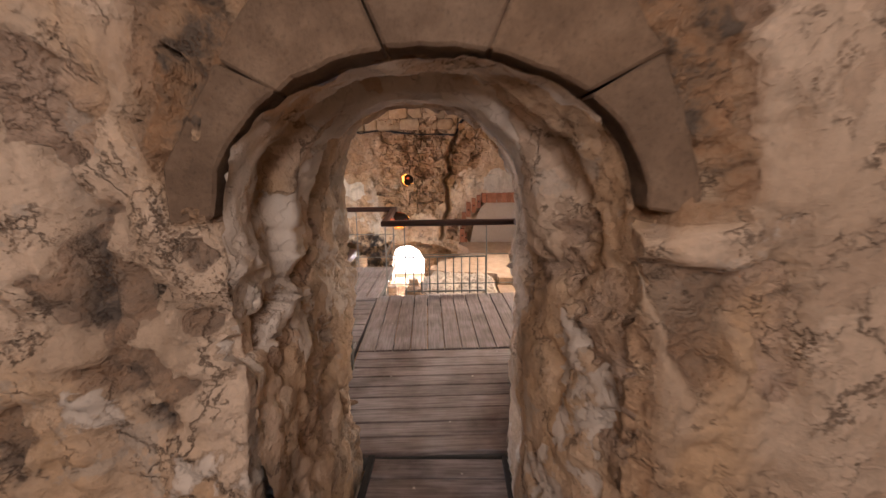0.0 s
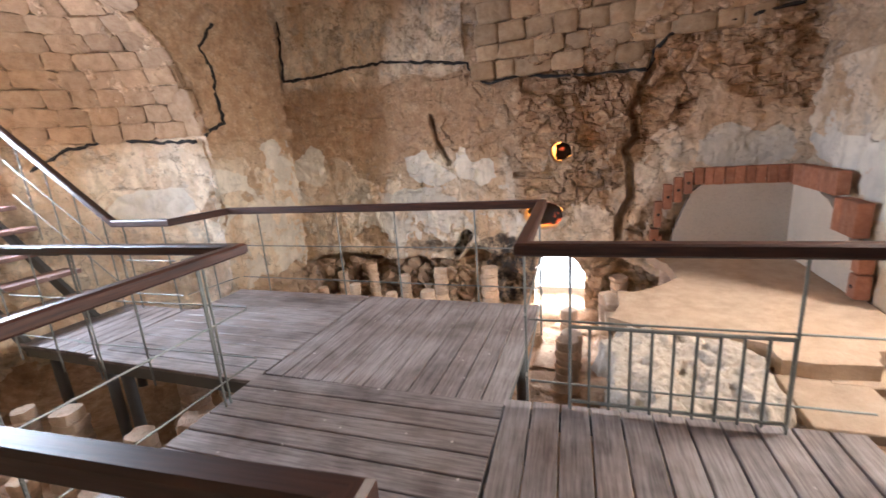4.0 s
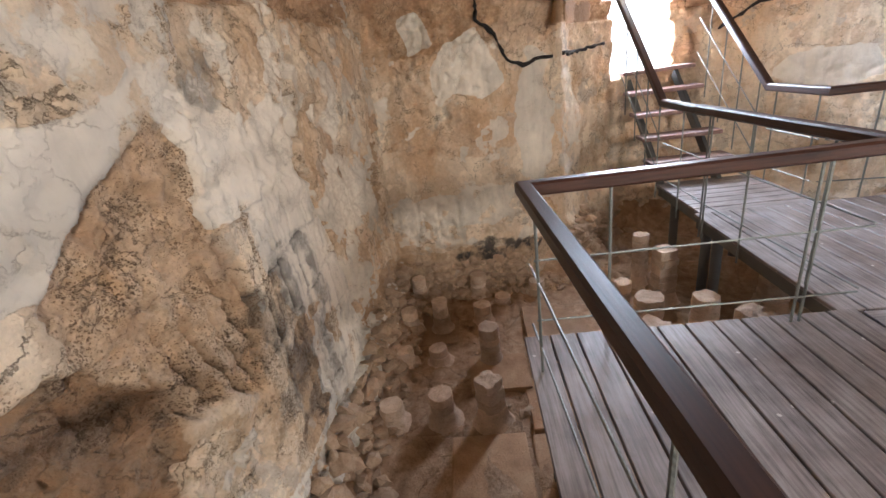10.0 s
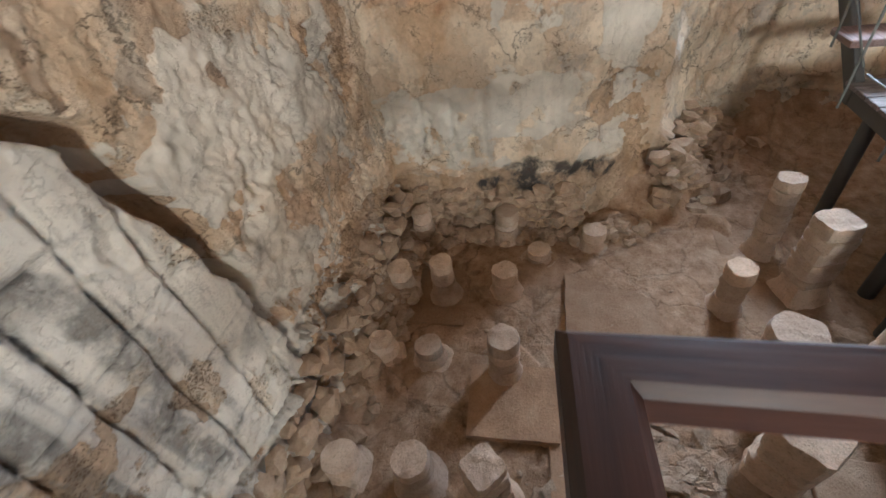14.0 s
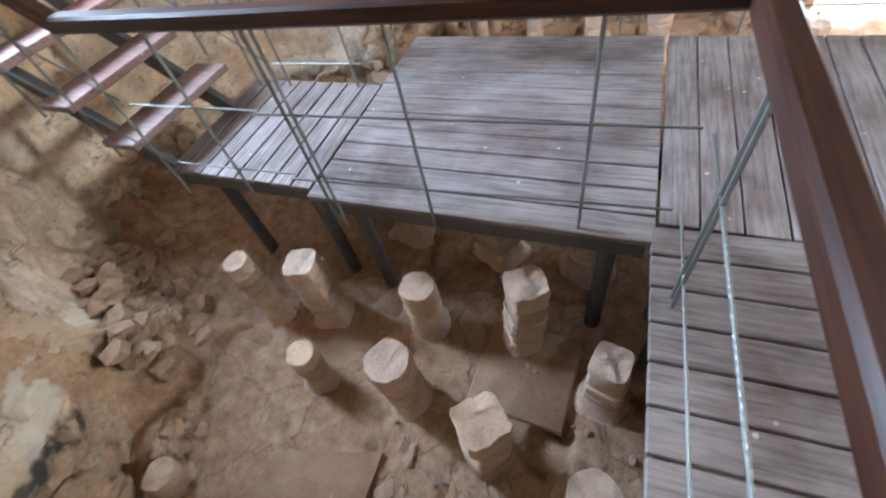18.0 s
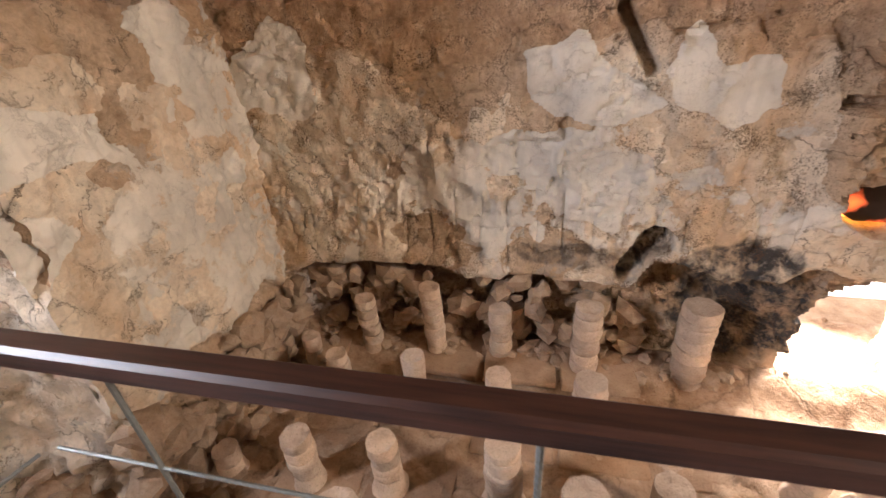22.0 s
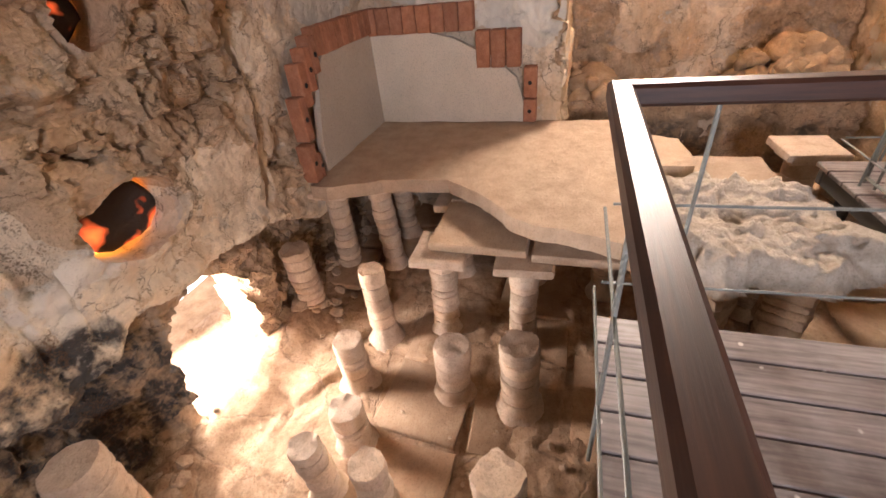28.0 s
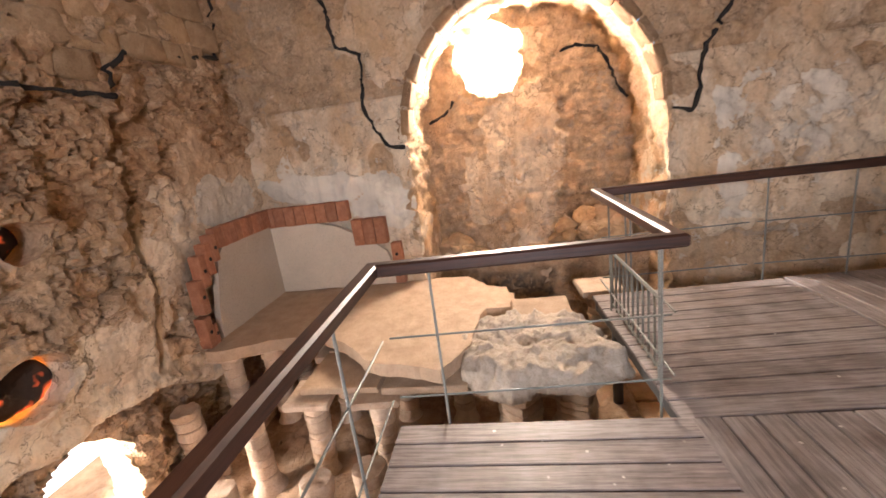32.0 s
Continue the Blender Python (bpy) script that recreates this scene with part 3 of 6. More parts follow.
def beam_bm(p, q, w, h, cut_p=None, cut_q=None, bevel=0.008):
    """A rectangular bar from p to q (its top centre line), with mitred ends where the bar before or after it goes on."""
    p, q = Vector(p), Vector(q)
    d = (q - p).normalized()
    side = d.cross(Vector((0, 0, 1))).normalized()
    up = side.cross(d)
    prof = []
    for sx, sz in ((-1, 0), (1, 0), (1, -1), (-1, -1)):
        cx, cz = sx * w / 2, sz * h
        ix, iz = -sx * bevel, (-bevel if sz == 0 else bevel)
        prof += [(cx, cz + iz), (cx + ix, cz)] if sx * (1 if sz == 0 else -1) < 0 else [(cx + ix, cz), (cx, cz + iz)]

    def ring(at, other):
        out = []
        n = d if other is None else ((d + (Vector(other)).normalized()).normalized())
        for x, z in prof:
            v = at + side * x + up * z
            out.append(v + d * ((at - v).dot(n) / d.dot(n)))
        return out

    bm = bmesh.new()
    r0 = [bm.verts.new(v) for v in ring(p, cut_p)]
    r1 = [bm.verts.new(v) for v in ring(q, cut_q)]
    k = len(r0)
    for i in range(k):
        bm.faces.new((r0[i], r0[(i + 1) % k], r1[(i + 1) % k], r1[i]))
    bm.faces.new(r0[::-1])
    bm.faces.new(r1)
    bmesh.ops.recalc_face_normals(bm, faces=bm.faces[:])
    return bm


def local_bm(bm, m):
    """The mesh in the frame of m."""
    inv = m.inverted()
    for v in bm.verts:
        v.co = inv @ v.co
    return bm


def slab_bm(outline, z0, z1, rag=0.0, seed=0, sub=0.06):
    """A slab with a ragged outline (a polygon in plan)."""
    pts = []
    for (ax, ay), (bx, by) in zip(outline, outline[1:] + outline[:1]):
        n = max(1, int(math.hypot(bx - ax, by - ay) / sub))
        pts += [(ax + (bx - ax) * k / n, ay + (by - ay) * k / n) for k in range(n)]
    xs, ys = np.array([p[0] for p in pts]), np.array([p[1] for p in pts])
    xs = xs + rag * fbm(xs * 6, ys * 6, seed, 4)
    ys = ys + rag * fbm(xs * 6, ys * 6, seed + 5, 4)
    bm = bmesh.new()
    top = [bm.verts.new((x, y, z1)) for x, y in zip(xs, ys)]
    low = [bm.verts.new((x, y, z0)) for x, y in zip(xs, ys)]
    f = bm.faces.new(top)
    g = bm.faces.new(low[::-1])
    for i in range(len(top)):
        j = (i + 1) % len(top)
        bm.faces.new((top[i], low[i], low[j], top[j]))
    bmesh.ops.triangulate(bm, faces=[f, g])
    bmesh.ops.recalc_face_normals(bm, faces=bm.faces[:])
    return bm


def rock_bm(sx, sy, sz, seed, rough=0.22, sub=2):
    bm = bmesh.new()
    bmesh.ops.create_icosphere(bm, subdivisions=sub, radius=0.5)
    co = np.array([v.co for v in bm.verts])
    # flattened, broken faces
    r = np.random.RandomState(seed)
    for _ in range(9):
        n = r.normal(size=3)
        n /= np.linalg.norm(n)
        over = co @ n - r.uniform(0.27, 0.42)
        co -= np.outer(np.maximum(over, 0), n)
    k = 1 + rough * fbm(co[:, 0] * 4 + seed, co[:, 1] * 4, co[:, 2] * 4 + seed, 3)
    for v, c, s in zip(bm.verts, co, k):
        v.co = Vector((c[0] * sx * s * 1.3, c[1] * sy * s * 1.3, c[2] * sz * s * 1.3))
    return bm


def relief(name, place, u0, u1, v0, v1, step, shape, mat, hole=None, back=None, label=""):
    """A rough wall: a fine grid over (u, v) that place() lays into the world. shape(u, v) gives the relief and the masks of its plaster,
    hole(u, v) is negative inside the openings, and back is the thickness of the wall round them."""
    nu, nv = int(round((u1 - u0) / step)) + 1, int(round((v1 - v0) / step)) + 1
    u, v = np.meshgrid(np.linspace(u0, u1, nu), np.linspace(v0, v1, nv), indexing="ij")
    index = np.arange(nu * nv).reshape(nu, nv)
    quads = np.stack([index[:-1, :-1], index[1:, :-1], index[1:, 1:], index[:-1, 1:]], -1)
    if hole is not None:
        cu = (u[:-1, :-1] + u[1:, 1:] + u[1:, :-1] + u[:-1, 1:]) / 4
        cv = (v[:-1, :-1] + v[1:, 1:] + v[1:, :-1] + v[:-1, 1:]) / 4
        inside = hole(cu, cv) <= 0
        # the rim of the opening is drawn smooth onto its outline
        rim = np.zeros(nu * nv, bool)
        rim[np.unique(quads[inside])] = True
        kept = np.zeros(nu * nv, bool)
        kept[np.unique(quads[~inside])] = True
        rim = (rim & kept).reshape(nu, nv)
        for _ in range(3):
            d, e = hole(u, v), 0.004
            gu, gv = (hole(u + e, v) - d) / e, (hole(u, v + e) - d) / e
            g = np.maximum(np.hypot(gu, gv), 0.3)
            move = rim & (np.abs(d) < 1.6 * step)
            u, v = np.where(move, u - d * gu / g**2, u), np.where(move, v - d * gv / g**2, v)
        faces = quads[~inside]
    else:
        faces = quads.reshape(-1, 4)
    depth, masks = shape(u, v)
    verts = place(u, v, depth).reshape(-1, 3)
    vals = {k: np.broadcast_to(masks.get(k, 0.0), u.shape).reshape(-1) for k in ("plaster", "pale", "soot_and_shade", "clay", "cell", "pit")}
    if back:
        deep = place(u, v, -back + 0.35 * depth).reshape(-1, 3)
        ea, eb = faces.reshape(-1), np.roll(faces, -1, 1).reshape(-1)
        key = np.minimum(ea, eb) * (nu * nv) + np.maximum(ea, eb)
        _, where, count = np.unique(key, return_inverse=True, return_counts=True)
        outer = np.zeros((nu, nv), bool)
        outer[[0, -1], :], outer[:, [0, -1]] = True, True
        outer = outer.reshape(-1)
        edge = (count[where.reshape(-1)] == 1) & ~(outer[ea] & outer[eb])
        ea, eb = ea[edge], eb[edge]
        rimv = np.unique(np.concatenate([ea, eb]))
        pos_of, steps, base, n0 = {int(c): k for k, c in enumerate(rimv)}, 6, len(verts), len(rimv)
        ia, ib = np.array([pos_of[int(c)] for c in ea], int), np.array([pos_of[int(c)] for c in eb], int)
        prev_a, prev_b, extra = ea, eb, []
        for s in range(1, steps + 1):
            w = s / steps
            p = verts[rimv] * (1 - w) + deep[rimv] * w
            p = p + (0.02 * np.stack([fbm(p[:, 0] * 9 + p[:, 1] * 7, p[:, 2] * 9, 3 + k, 3) for k in range(3)], -1) if s < steps else 0.0)
            extra.append(p)
            cur_a, cur_b = base + (s - 1) * n0 + ia, base + (s - 1) * n0 + ib
            faces = np.vstack([faces, np.stack([prev_b, prev_a, cur_a, cur_b], -1)])
            prev_a, prev_b = cur_a, cur_b
        verts = np.vstack([verts] + extra)
        vals = {k: np.concatenate([a] + [a[rimv]] * steps) for k, a in vals.items()}
    used = np.unique(faces)
    again = np.zeros(len(verts), np.int64)
    again[used] = np.arange(len(used))
    faces = again[faces]
    me = bpy.data.meshes.new(name)
    me.vertices.add(len(used))
    me.vertices.foreach_set("co", verts[used].astype(np.float32).reshape(-1))
    me.loops.add(faces.size)
    me.loops.foreach_set("vertex_index", faces.astype(np.int32).reshape(-1))
    me.polygons.add(len(faces))
    me.polygons.foreach_set("loop_start", np.arange(0, faces.size, 4, dtype=np.int32))
    me.polygons.foreach_set("use_smooth", np.ones(len(faces), bool))
    me.update(calc_edges=True)
    me.validate()
    me.materials.append(mat)
    ob = new(name, me)
    for k, a in vals.items():
        at = me.attributes.new(k, "FLOAT", "POINT")
        at.data.foreach_set("value", a[used].astype(np.float32))
    return tagged(ob, label, kind="structure")


# ---- the room: walls, vault, alcoves ----
PIT = -1.0


def arch_sdf(u, v, cu, half, spring, low=-9.0, rag=0.0, seed=0.0):
    """Signed distance to an arched opening (negative inside)."""
    d = np.where(v > spring, np.hypot(u - cu, v - spring) - half, np.abs(u - cu) - half)
    d = np.maximum(d, low - v)
    return d + rag * fbm(u * 5, v * 5, seed, 3)


def oval_sdf(u, v, cu, cv, ru, rv, rag=0.0, seed=0.0):
    return (np.hypot((u - cu) / ru, (v - cv) / rv) - 1) * min(ru, rv) + rag * fbm(u * 7, v * 7, seed, 3)


def line_dist(u, v, pts):
    d = np.full(np.shape(u), 9.0)
    for (au, av), (bu, bv) in zip(pts, pts[1:]):
        t = np.clip(((u - au) * (bu - au) + (v - av) * (bv - av)) / ((bu - au) ** 2 + (bv - av) ** 2), 0, 1)
        d = np.minimum(d, np.hypot(u - au - t * (bu - au), v - av - t * (bv - av)))
    return d


def masonry(u, v, plas, seed=0, size=0.26, deep=1.0):
    """Rubble where the plaster has gone, plaster with a swell elsewhere."""
    stone, own = crag(u, v, seed, size)
    fine = fbm(u * 9, v * 9, seed + 2, 5)
    lift = fbm(u * 3.1, v * 3.1, seed + 13, 6)
    flake = ramp(lift, 0.03, 0.05) + 0.7 * ramp(lift, 0.15, 0.165)
    dents = ramp(fbm(u * 17, v * 17, seed + 15, 3), 0.16, 0.30) * ramp(fbm(u * 2, v * 2, seed + 16, 3), -0.12, 0.08)
    chips, _, _ = facets(u / 0.055, v / 0.045, seed + 6)
    skin = 0.016 + 0.02 * fbm(u * 2.2, v * 2.2, seed + 9, 3) - 0.019 * flake - 0.018 * dents + 0.036 * fine + 0.010 * chips * (0.35 + 0.65 * np.minimum(flake, 1))
    depth = (deep * stone - 0.03) * (1 - plas) + plas * skin
    depth = depth + 0.05 * fbm(u * 0.7, v * 0.7, seed + 20, 2)
    return depth, own


def pale_flakes(u, v, seed, low, high):
    """Irregular islands of light lime skin."""
    return ramp(fbm(u * 1.7, v * 1.7, seed, 6), low, high)


CUT_Z, CUT_X = (0.0, 0.4, 0.65, 1.0, 1.25, 1.4, 1.7, 2.2), (0.06, 0.10, 0.20, 0.20, 0.14, 0.27, 0.20, 0.42)


def shape_north(u, v):
    bias = np.interp(v, [-1, 0.9, 1.25, 1.5, 2.3, 2.5], [0.55, 0.55, 0.35, 0.05, -0.1, 0.45]) + 0.0 * u
    bias = bias + np.where((v > 2.05) & (u > -1.85), -0.9, 0.0) + 0.5 * blob(u, v, 1.3, 1.25, 0.8, 0.45) - 0.75 * ramp(u, -1.35, -1.15) * (1 - ramp(u, 0.75, 0.95)) * ramp(v, -0.1, 0.1)
    bias = bias + 0.8 * blob(u, v, -0.45, 0.15, 0.45, 0.22)
    plas = ramp(fbm(u * 1.1, v * 1.1, 3.0, 6) + bias, -0.04, 0.04)
    bold = ramp(u, -1.35, -1.1)
    depth, own = masonry(u, v, plas, 3, 0.24, 0.5)
    rock, own2 = crag(u, v, 7, 0.36, 0.72)
    seam = 1 - ramp(np.abs(fbm(u * 1.9, v * 1.9, 33, 5)), 0.004, 0.02)
    big = (0.98 * rock - 0.08 * seam) * (1 - 0.85 * plas) + 0.02 * fbm(u * 14, v * 14, 2, 4) + 0.05 * fbm(u * 2, v * 2, 22, 3)
    depth, own = depth * (1 - bold) + big * bold, np.where(bold > 0.5, own2, own)
    # the foot, where the hot-air lining has fallen away
    foot = np.interp(u, [-4.8, -4.5, -3.9, -3.3, -2.5, -2.1, -1.95, -1.5, -1.1, -0.1, 0.2, 0.6], [-0.35, -0.2, -0.12, -0.2, -0.2, -0.2, 0.0, -0.15, -0.02, -0.05, -0.2, -0.35]) + 0.07 * fbm(u * 4, v * 0, 2, 4)
    under = 1 - ramp(v, foot - 0.02, foot + 0.02)
    hollow, _ = crag(u, v, 8, 0.24, 0.6)
    depth = np.where(under > 0.5, -0.24 + 0.17 * (1 - ramp(np.abs(u + 0.6), 0.45, 0.9)) + 1.5 * hollow, depth + 0.05 * ramp(-np.abs(v - foot - 0.06), -0.12, 0))
    plas = plas * (1 - under)
    # prints of flue tiles above the break
    band = ramp(v, foot + 0.05, foot + 0.12) * (1 - ramp(v, 0.42, 0.5)) * (1 - ramp(u, -1.25, -1.15))
    depth = depth - 0.018 * band * (1 - ramp(np.abs(((u + 0.03 * fbm(u * 3, v * 3, 3, 2)) / 0.19) % 1.0 - 0.5), 0.0, 0.09))
    bend = np.interp(v, CUT_Z, CUT_X) + 0.03 * fbm(v * 7, v * 0 + 1, 1, 4)
    cut = (1 - ramp(np.abs(u - bend), 0.025, 0.055)) * ramp(v, 0.0, 0.15) * (1 - ramp(v, 2.1, 2.3))
    depth = depth - 0.16 * cut + 0.07 * bold * (1 - ramp(u - bend, -0.04, 0.0)) * ramp(v, 0.0, 0.4) * (1 - ramp(v, 2.0, 2.2))
    hook = 1 - ramp(line_dist(u, v, [(-2.40, 1.85), (-2.33, 1.5), (-2.16, 1.2)]), 0.025, 0.045)
    flue = 1 - ramp(line_dist(u, v, [(-2.13, -0.12), (-2.04, 0.04), (-1.94, 0.16)]) + 0.07 * fbm(u * 6, v * 6, 5, 4), 0.045, 0.065)
    depth = depth - 0.12 * hook - 0.18 * flue
    ledge = ramp(line_dist(u, v, [(-1.2, 1.0), (-0.75, 0.98)]), 0.02, 0.05)
    depth = depth - 0.10 * (1 - ledge)
    rim = np.abs(oval_sdf(u, v, -0.84, 0.45, 0.285, 0.185))
    depth = depth + 0.05 * (1 - ramp(rim, 0.02, 0.07)) * (1 - 0.5 * plas)
    pale = 0.2 * (1 - ramp(rim, 0.03, 0.07)) + patch(u, v, [(-2.90, 1.36), (-2.52, 1.40), (-2.32, 1.16), (-2.07, 1.01), (-2.41, 0.89), (-2.86, 0.99)], 0.06) + patch(u, v, [(-2.05, 1.18), (-1.95, 1.36), (-1.81, 1.17), (-1.50, 1.21), (-1.48, 0.96), (-1.70, 0.83), (-2.0, 1.0)], 0.06) + 0.7 * blob(u, v, -2.75, 0.72, 0.35, 0.14, 0.7) + 0.8 * blob(u, v, -4.5, 1.2, 0.3, 0.3, 0.6) + 0.8 * blob(u, v, 1.35, 1.2, 0.5, 0.22, 0.6)
    pale = pale + 0.45 * pale_flakes(u, v, 5, 0.02, 0.16) * (1 - ramp(v, 1.1, 1.3)) * (1 - under) * (1 - bold) + 0.45 * (1 - ramp(np.hypot((u + 2.4) / 1.6, (v - 0.35) / 0.4), 0.6, 1.1))
    # besides the sooty patches, shade is painted into flue, hook slot and cut
    soot_and_shade = 0.9 * blob(u, v, -1.5, 0.03, 0.36, 0.15, 0.7) + 0.7 * blob(u, v, -2.5, -0.02, 0.35, 0.10, 0.8) + 0.9 * blob(u, v, -1.35, -0.4, 0.4, 0.5) + 0.1 * under + 0.5 * (hook + cut * 0.6) + 1.4 * flue
    return depth, {"plaster": plas, "pale": np.clip(pale, 0, 1), "soot_and_shade": np.clip(soot_and_shade, 0, 1), "cell": own, "clay": 0.2 * bold * (1 - plas) + 0.65 * ramp(v + 0.25 * fbm(u * 2, v * 2, 4, 4), 1.2, 1.5) * (1 - ramp(v, 2.3, 2.5)) * (1 - np.clip(pale, 0, 1)) + 0.5 * cut, "pit": 0.5 * (1 - bold)}


def hole_north(u, v):
    return np.minimum(np.minimum(arch_sdf(u, v, -0.66, 0.335, -0.44, rag=0.04, seed=5),
                                 oval_sdf(u, v, -0.62, 1.27, 0.13, 0.13, 0.03, 2)), oval_sdf(u, v, -0.84, 0.45, 0.27, 0.175, 0.03, 3))


NORTH, SOUTH, WEST, EAST = 9.05, 2.25, -4.8, 1.98
wall_north = relief("wall_north", lambda u, v, d: np.stack([u, NORTH - d, v], -1), WEST - 0.15, EAST + 0.15, PIT - 0.1, 3.6, 0.016, shape_north,
                    MAT["wall"], hole_north, 0.32, "ruined bath wall of rough stone with flaking tan plaster")
wall_north.data.set_sharp_from_angle(angle=0.75)


def shape_south(u, v):
    top = 1.93 + 0.12 * fbm(u * 2, v * 0, 5, 4)
    plas = ramp(fbm(u * 0.9, v * 0.9, 31.0, 6) + np.where((v > top) & (v < 2.42), -0.35, 0.30), -0.04, 0.04)
    depth, own = masonry(u, v, plas, 31)
    depth = depth - 0.05 * ramp(v, top - 0.02, top + 0.02)
    # the thick lining east of the break, with the prints of flue tiles
    edge = np.interp(v, [-0.6, -0.11, 0.15, 0.38, 0.63, 0.86, 0.94, 1.05, 1.15, 1.26, 1.36, 1.53, 1.74, 2.2], [-3.02, -2.97, -2.94, -2.86, -2.79, -2.69, -2.70, -2.56, -2.57, -2.61, -2.56, -2.64, -2.82, -2.9]) + 0.04 * fbm(u * 0 + 1, v * 6, 4, 4)
    east = ramp(u - edge, -0.015, 0.02)
    low = (1 - ramp(v, 0.95 + 0.25 * fbm(u * 2, v * 0, 8, 3), 1.05 + 0.25 * fbm(u * 2, v * 0, 8, 3))) * (1 - ramp(u, -1.75, -1.6))
    gu = np.abs(((u + 0.04 * v + 0.03 * fbm(u * 2.5, v * 2.5, 2, 3)) / 0.20) % 1.0 - 0.5)
    gv = np.abs(((v + 0.10 * u + 0.03 * fbm(u * 2.5, v * 2.5, 6, 3)) / 0.33) % 1.0 - 0.5)
    worn = ramp(fbm(u * 2.6, v * 1.4, 41, 3), -0.25, 0.05)
    groove = (1 - np.minimum(ramp(gu, 0.012, 0.05), 1 - 0.6 * (1 - ramp(gv, 0.008, 0.028)))) * worn
    flat = ramp(fbm(u * 6, v * 6, 12, 5), 0.0, 0.06)
    depth = depth * (1 - 0.75 * east * low) + 0.022 * east - east * low * (0.026 * groove + 0.012 * flat + 0.012 * (cells(u / 0.2, v / 0.33, 6)[1] - 0.5))
    wide = np.interp(v, [-0.3, 0.3, 0.8, 1.3, 1.9], [0.030, 0.045, 0.062, 0.065, 0.065])
    gap = (1 - ramp(np.abs(u - edge + wide + 0.01), wide * 0.7, wide * 1.15)) * ramp(v, -0.45, -0.3) * (1 - ramp(v, 1.9, 2.0))
    depth = depth - 0.24 * gap
    scar = patch(u, v, [(-1.57, 1.50), (-1.38, 1.36), (-1.17, 1.25), (-1.0, 1.05), (-0.97, 0.94), (-1.06, 0.78), (-1.08, 0.67), (-1.20, 0.49), (-1.45, 0.43), (-1.62, 0.25), (-1.80, 0.62), (-1.70, 1.14), (-1.70, 1.34)], 0.04, 0.015, 3.0)
    calm = patch(u, v, [(-0.45, 1.22), (-0.80, 1.16), (-1.0, 1.10), (-1.17, 1.25), (-1.38, 1.36), (-1.55, 1.62), (-1.30, 1.52), (-0.95, 1.50), (-0.45, 1.62)], 0.03, 0.02, 5.0) + patch(u, v, [(-1.78, 1.45), (-2.05, 1.36), (-2.14, 1.05), (-1.90, 1.10)], 0.04, 0.015, 6.0)
    streak = ramp(np.cos((u - 0.22 * v + 0.035 * fbm(u * 3, v * 3, 5, 3)) * 2 * math.pi / 0.115) + 0.9 * fbm(u * 5, v * 2, 9, 4), 0.35, 0.75)
    hang = 1 - ramp(v + 0.2 * fbm(u * 3, v * 0, 7, 3), 0.62, 0.95)
    depth = depth * (1 - 0.7 * np.clip(calm, 0, 1)) + 0.012 * np.clip(calm, 0, 1) - 0.045 * scar - 0.04 * scar * hang * streak + 0.025 * scar * fbm(u * 24, v * 24, 6, 2)
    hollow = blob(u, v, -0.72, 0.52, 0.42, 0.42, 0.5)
    broken, _ = crag(u, v, 19, 0.24, 0.7)
    depth = depth * (1 - hollow) + hollow * (-0.09 + 1.3 * broken)
    foot = 1 - ramp(v, -0.52 + 0.1 * fbm(u * 3, v * 0, 3, 4), -0.44 + 0.1 * fbm(u * 3, v * 0, 3, 4))
    foot = np.maximum(foot, (1 - east) * (1 - ramp(v, -0.32, -0.24)) * ramp(u, -4.9, -4.0))
    rocks, _ = crag(u, v, 12, 0.2, 0.7)
    depth = depth * (1 - foot) + foot * (-0.06 + 1.5 * rocks + 0.05 * ramp(-v, 0.3, 1.0))
    depth = depth + 0.12 * ramp(u, -0.9, -0.35) * (1 - hollow)
    pale = 0.52 * calm + 0.8 * blob(u, v, -1.75, 1.25, 0.22, 0.25, 0.7) + 0.35 * blob(u, v, -2.35, 1.0, 0.4, 0.5, 0.8) + 0.45 * blob(u, v, -3.6, 0.7, 0.7, 0.9, 0.8)
    pale = pale + 0.46 * pale_flakes(u, v, 37, 0.0, 0.12) * (1 - scar) + 0.12 * east * low
    grey = ramp(fbm(u * 7, v * 0.9, 44, 4), 0.05, 0.2) * blob(u, v, -2.15, 0.25, 0.55, 0.55, 0.6)
    # gap and grooves get painted shade; the hollow and streaks are simply darker
    soot_and_shade = 0.6 * grey + 0.1 * foot + 0.5 * blob(u, v, -1.95, 1.6, 0.16, 0.12) + 0.45 * hollow + 0.25 * gap + 0.30 * scar * hang * streak + 0.5 * east * low * groove + 0.25 * east * low * ramp(fbm(u * 2, v * 2, 17, 4), 0.1, 0.3)
    clay = scar * (0.55 + 0.45 * hang * streak) * (0.65 + 0.35 * ramp(v, 0.3, 1.2)) + 0.55 * blob(u, v, -3.3, 0.3, 0.3, 1.0, 0.5) + 0.65 * ramp(v + 0.2 * fbm(u * 2, v * 2, 18, 4), top - 0.15, top + 0.1) + 0.9 * hollow + 0.9 * gap + 0.35 * foot + 0.4 * east * low * groove
    return depth, {"plaster": np.clip(plas - foot - hollow, 0, 1), "pale": np.clip(pale * (1 - scar) * (1 - hollow), 0, 1), "soot_and_shade": np.clip(soot_and_shade, 0, 1), "clay": np.clip(clay, 0, 1), "cell": own, "pit": np.clip(0.9 * scar + 0.7 * east * low + 0.3, 0, 1) * (1 - np.clip(calm, 0, 1))}


DOOR_X, DOOR_HALF, DOOR_SPRING = 0.22, 0.435, 1.49
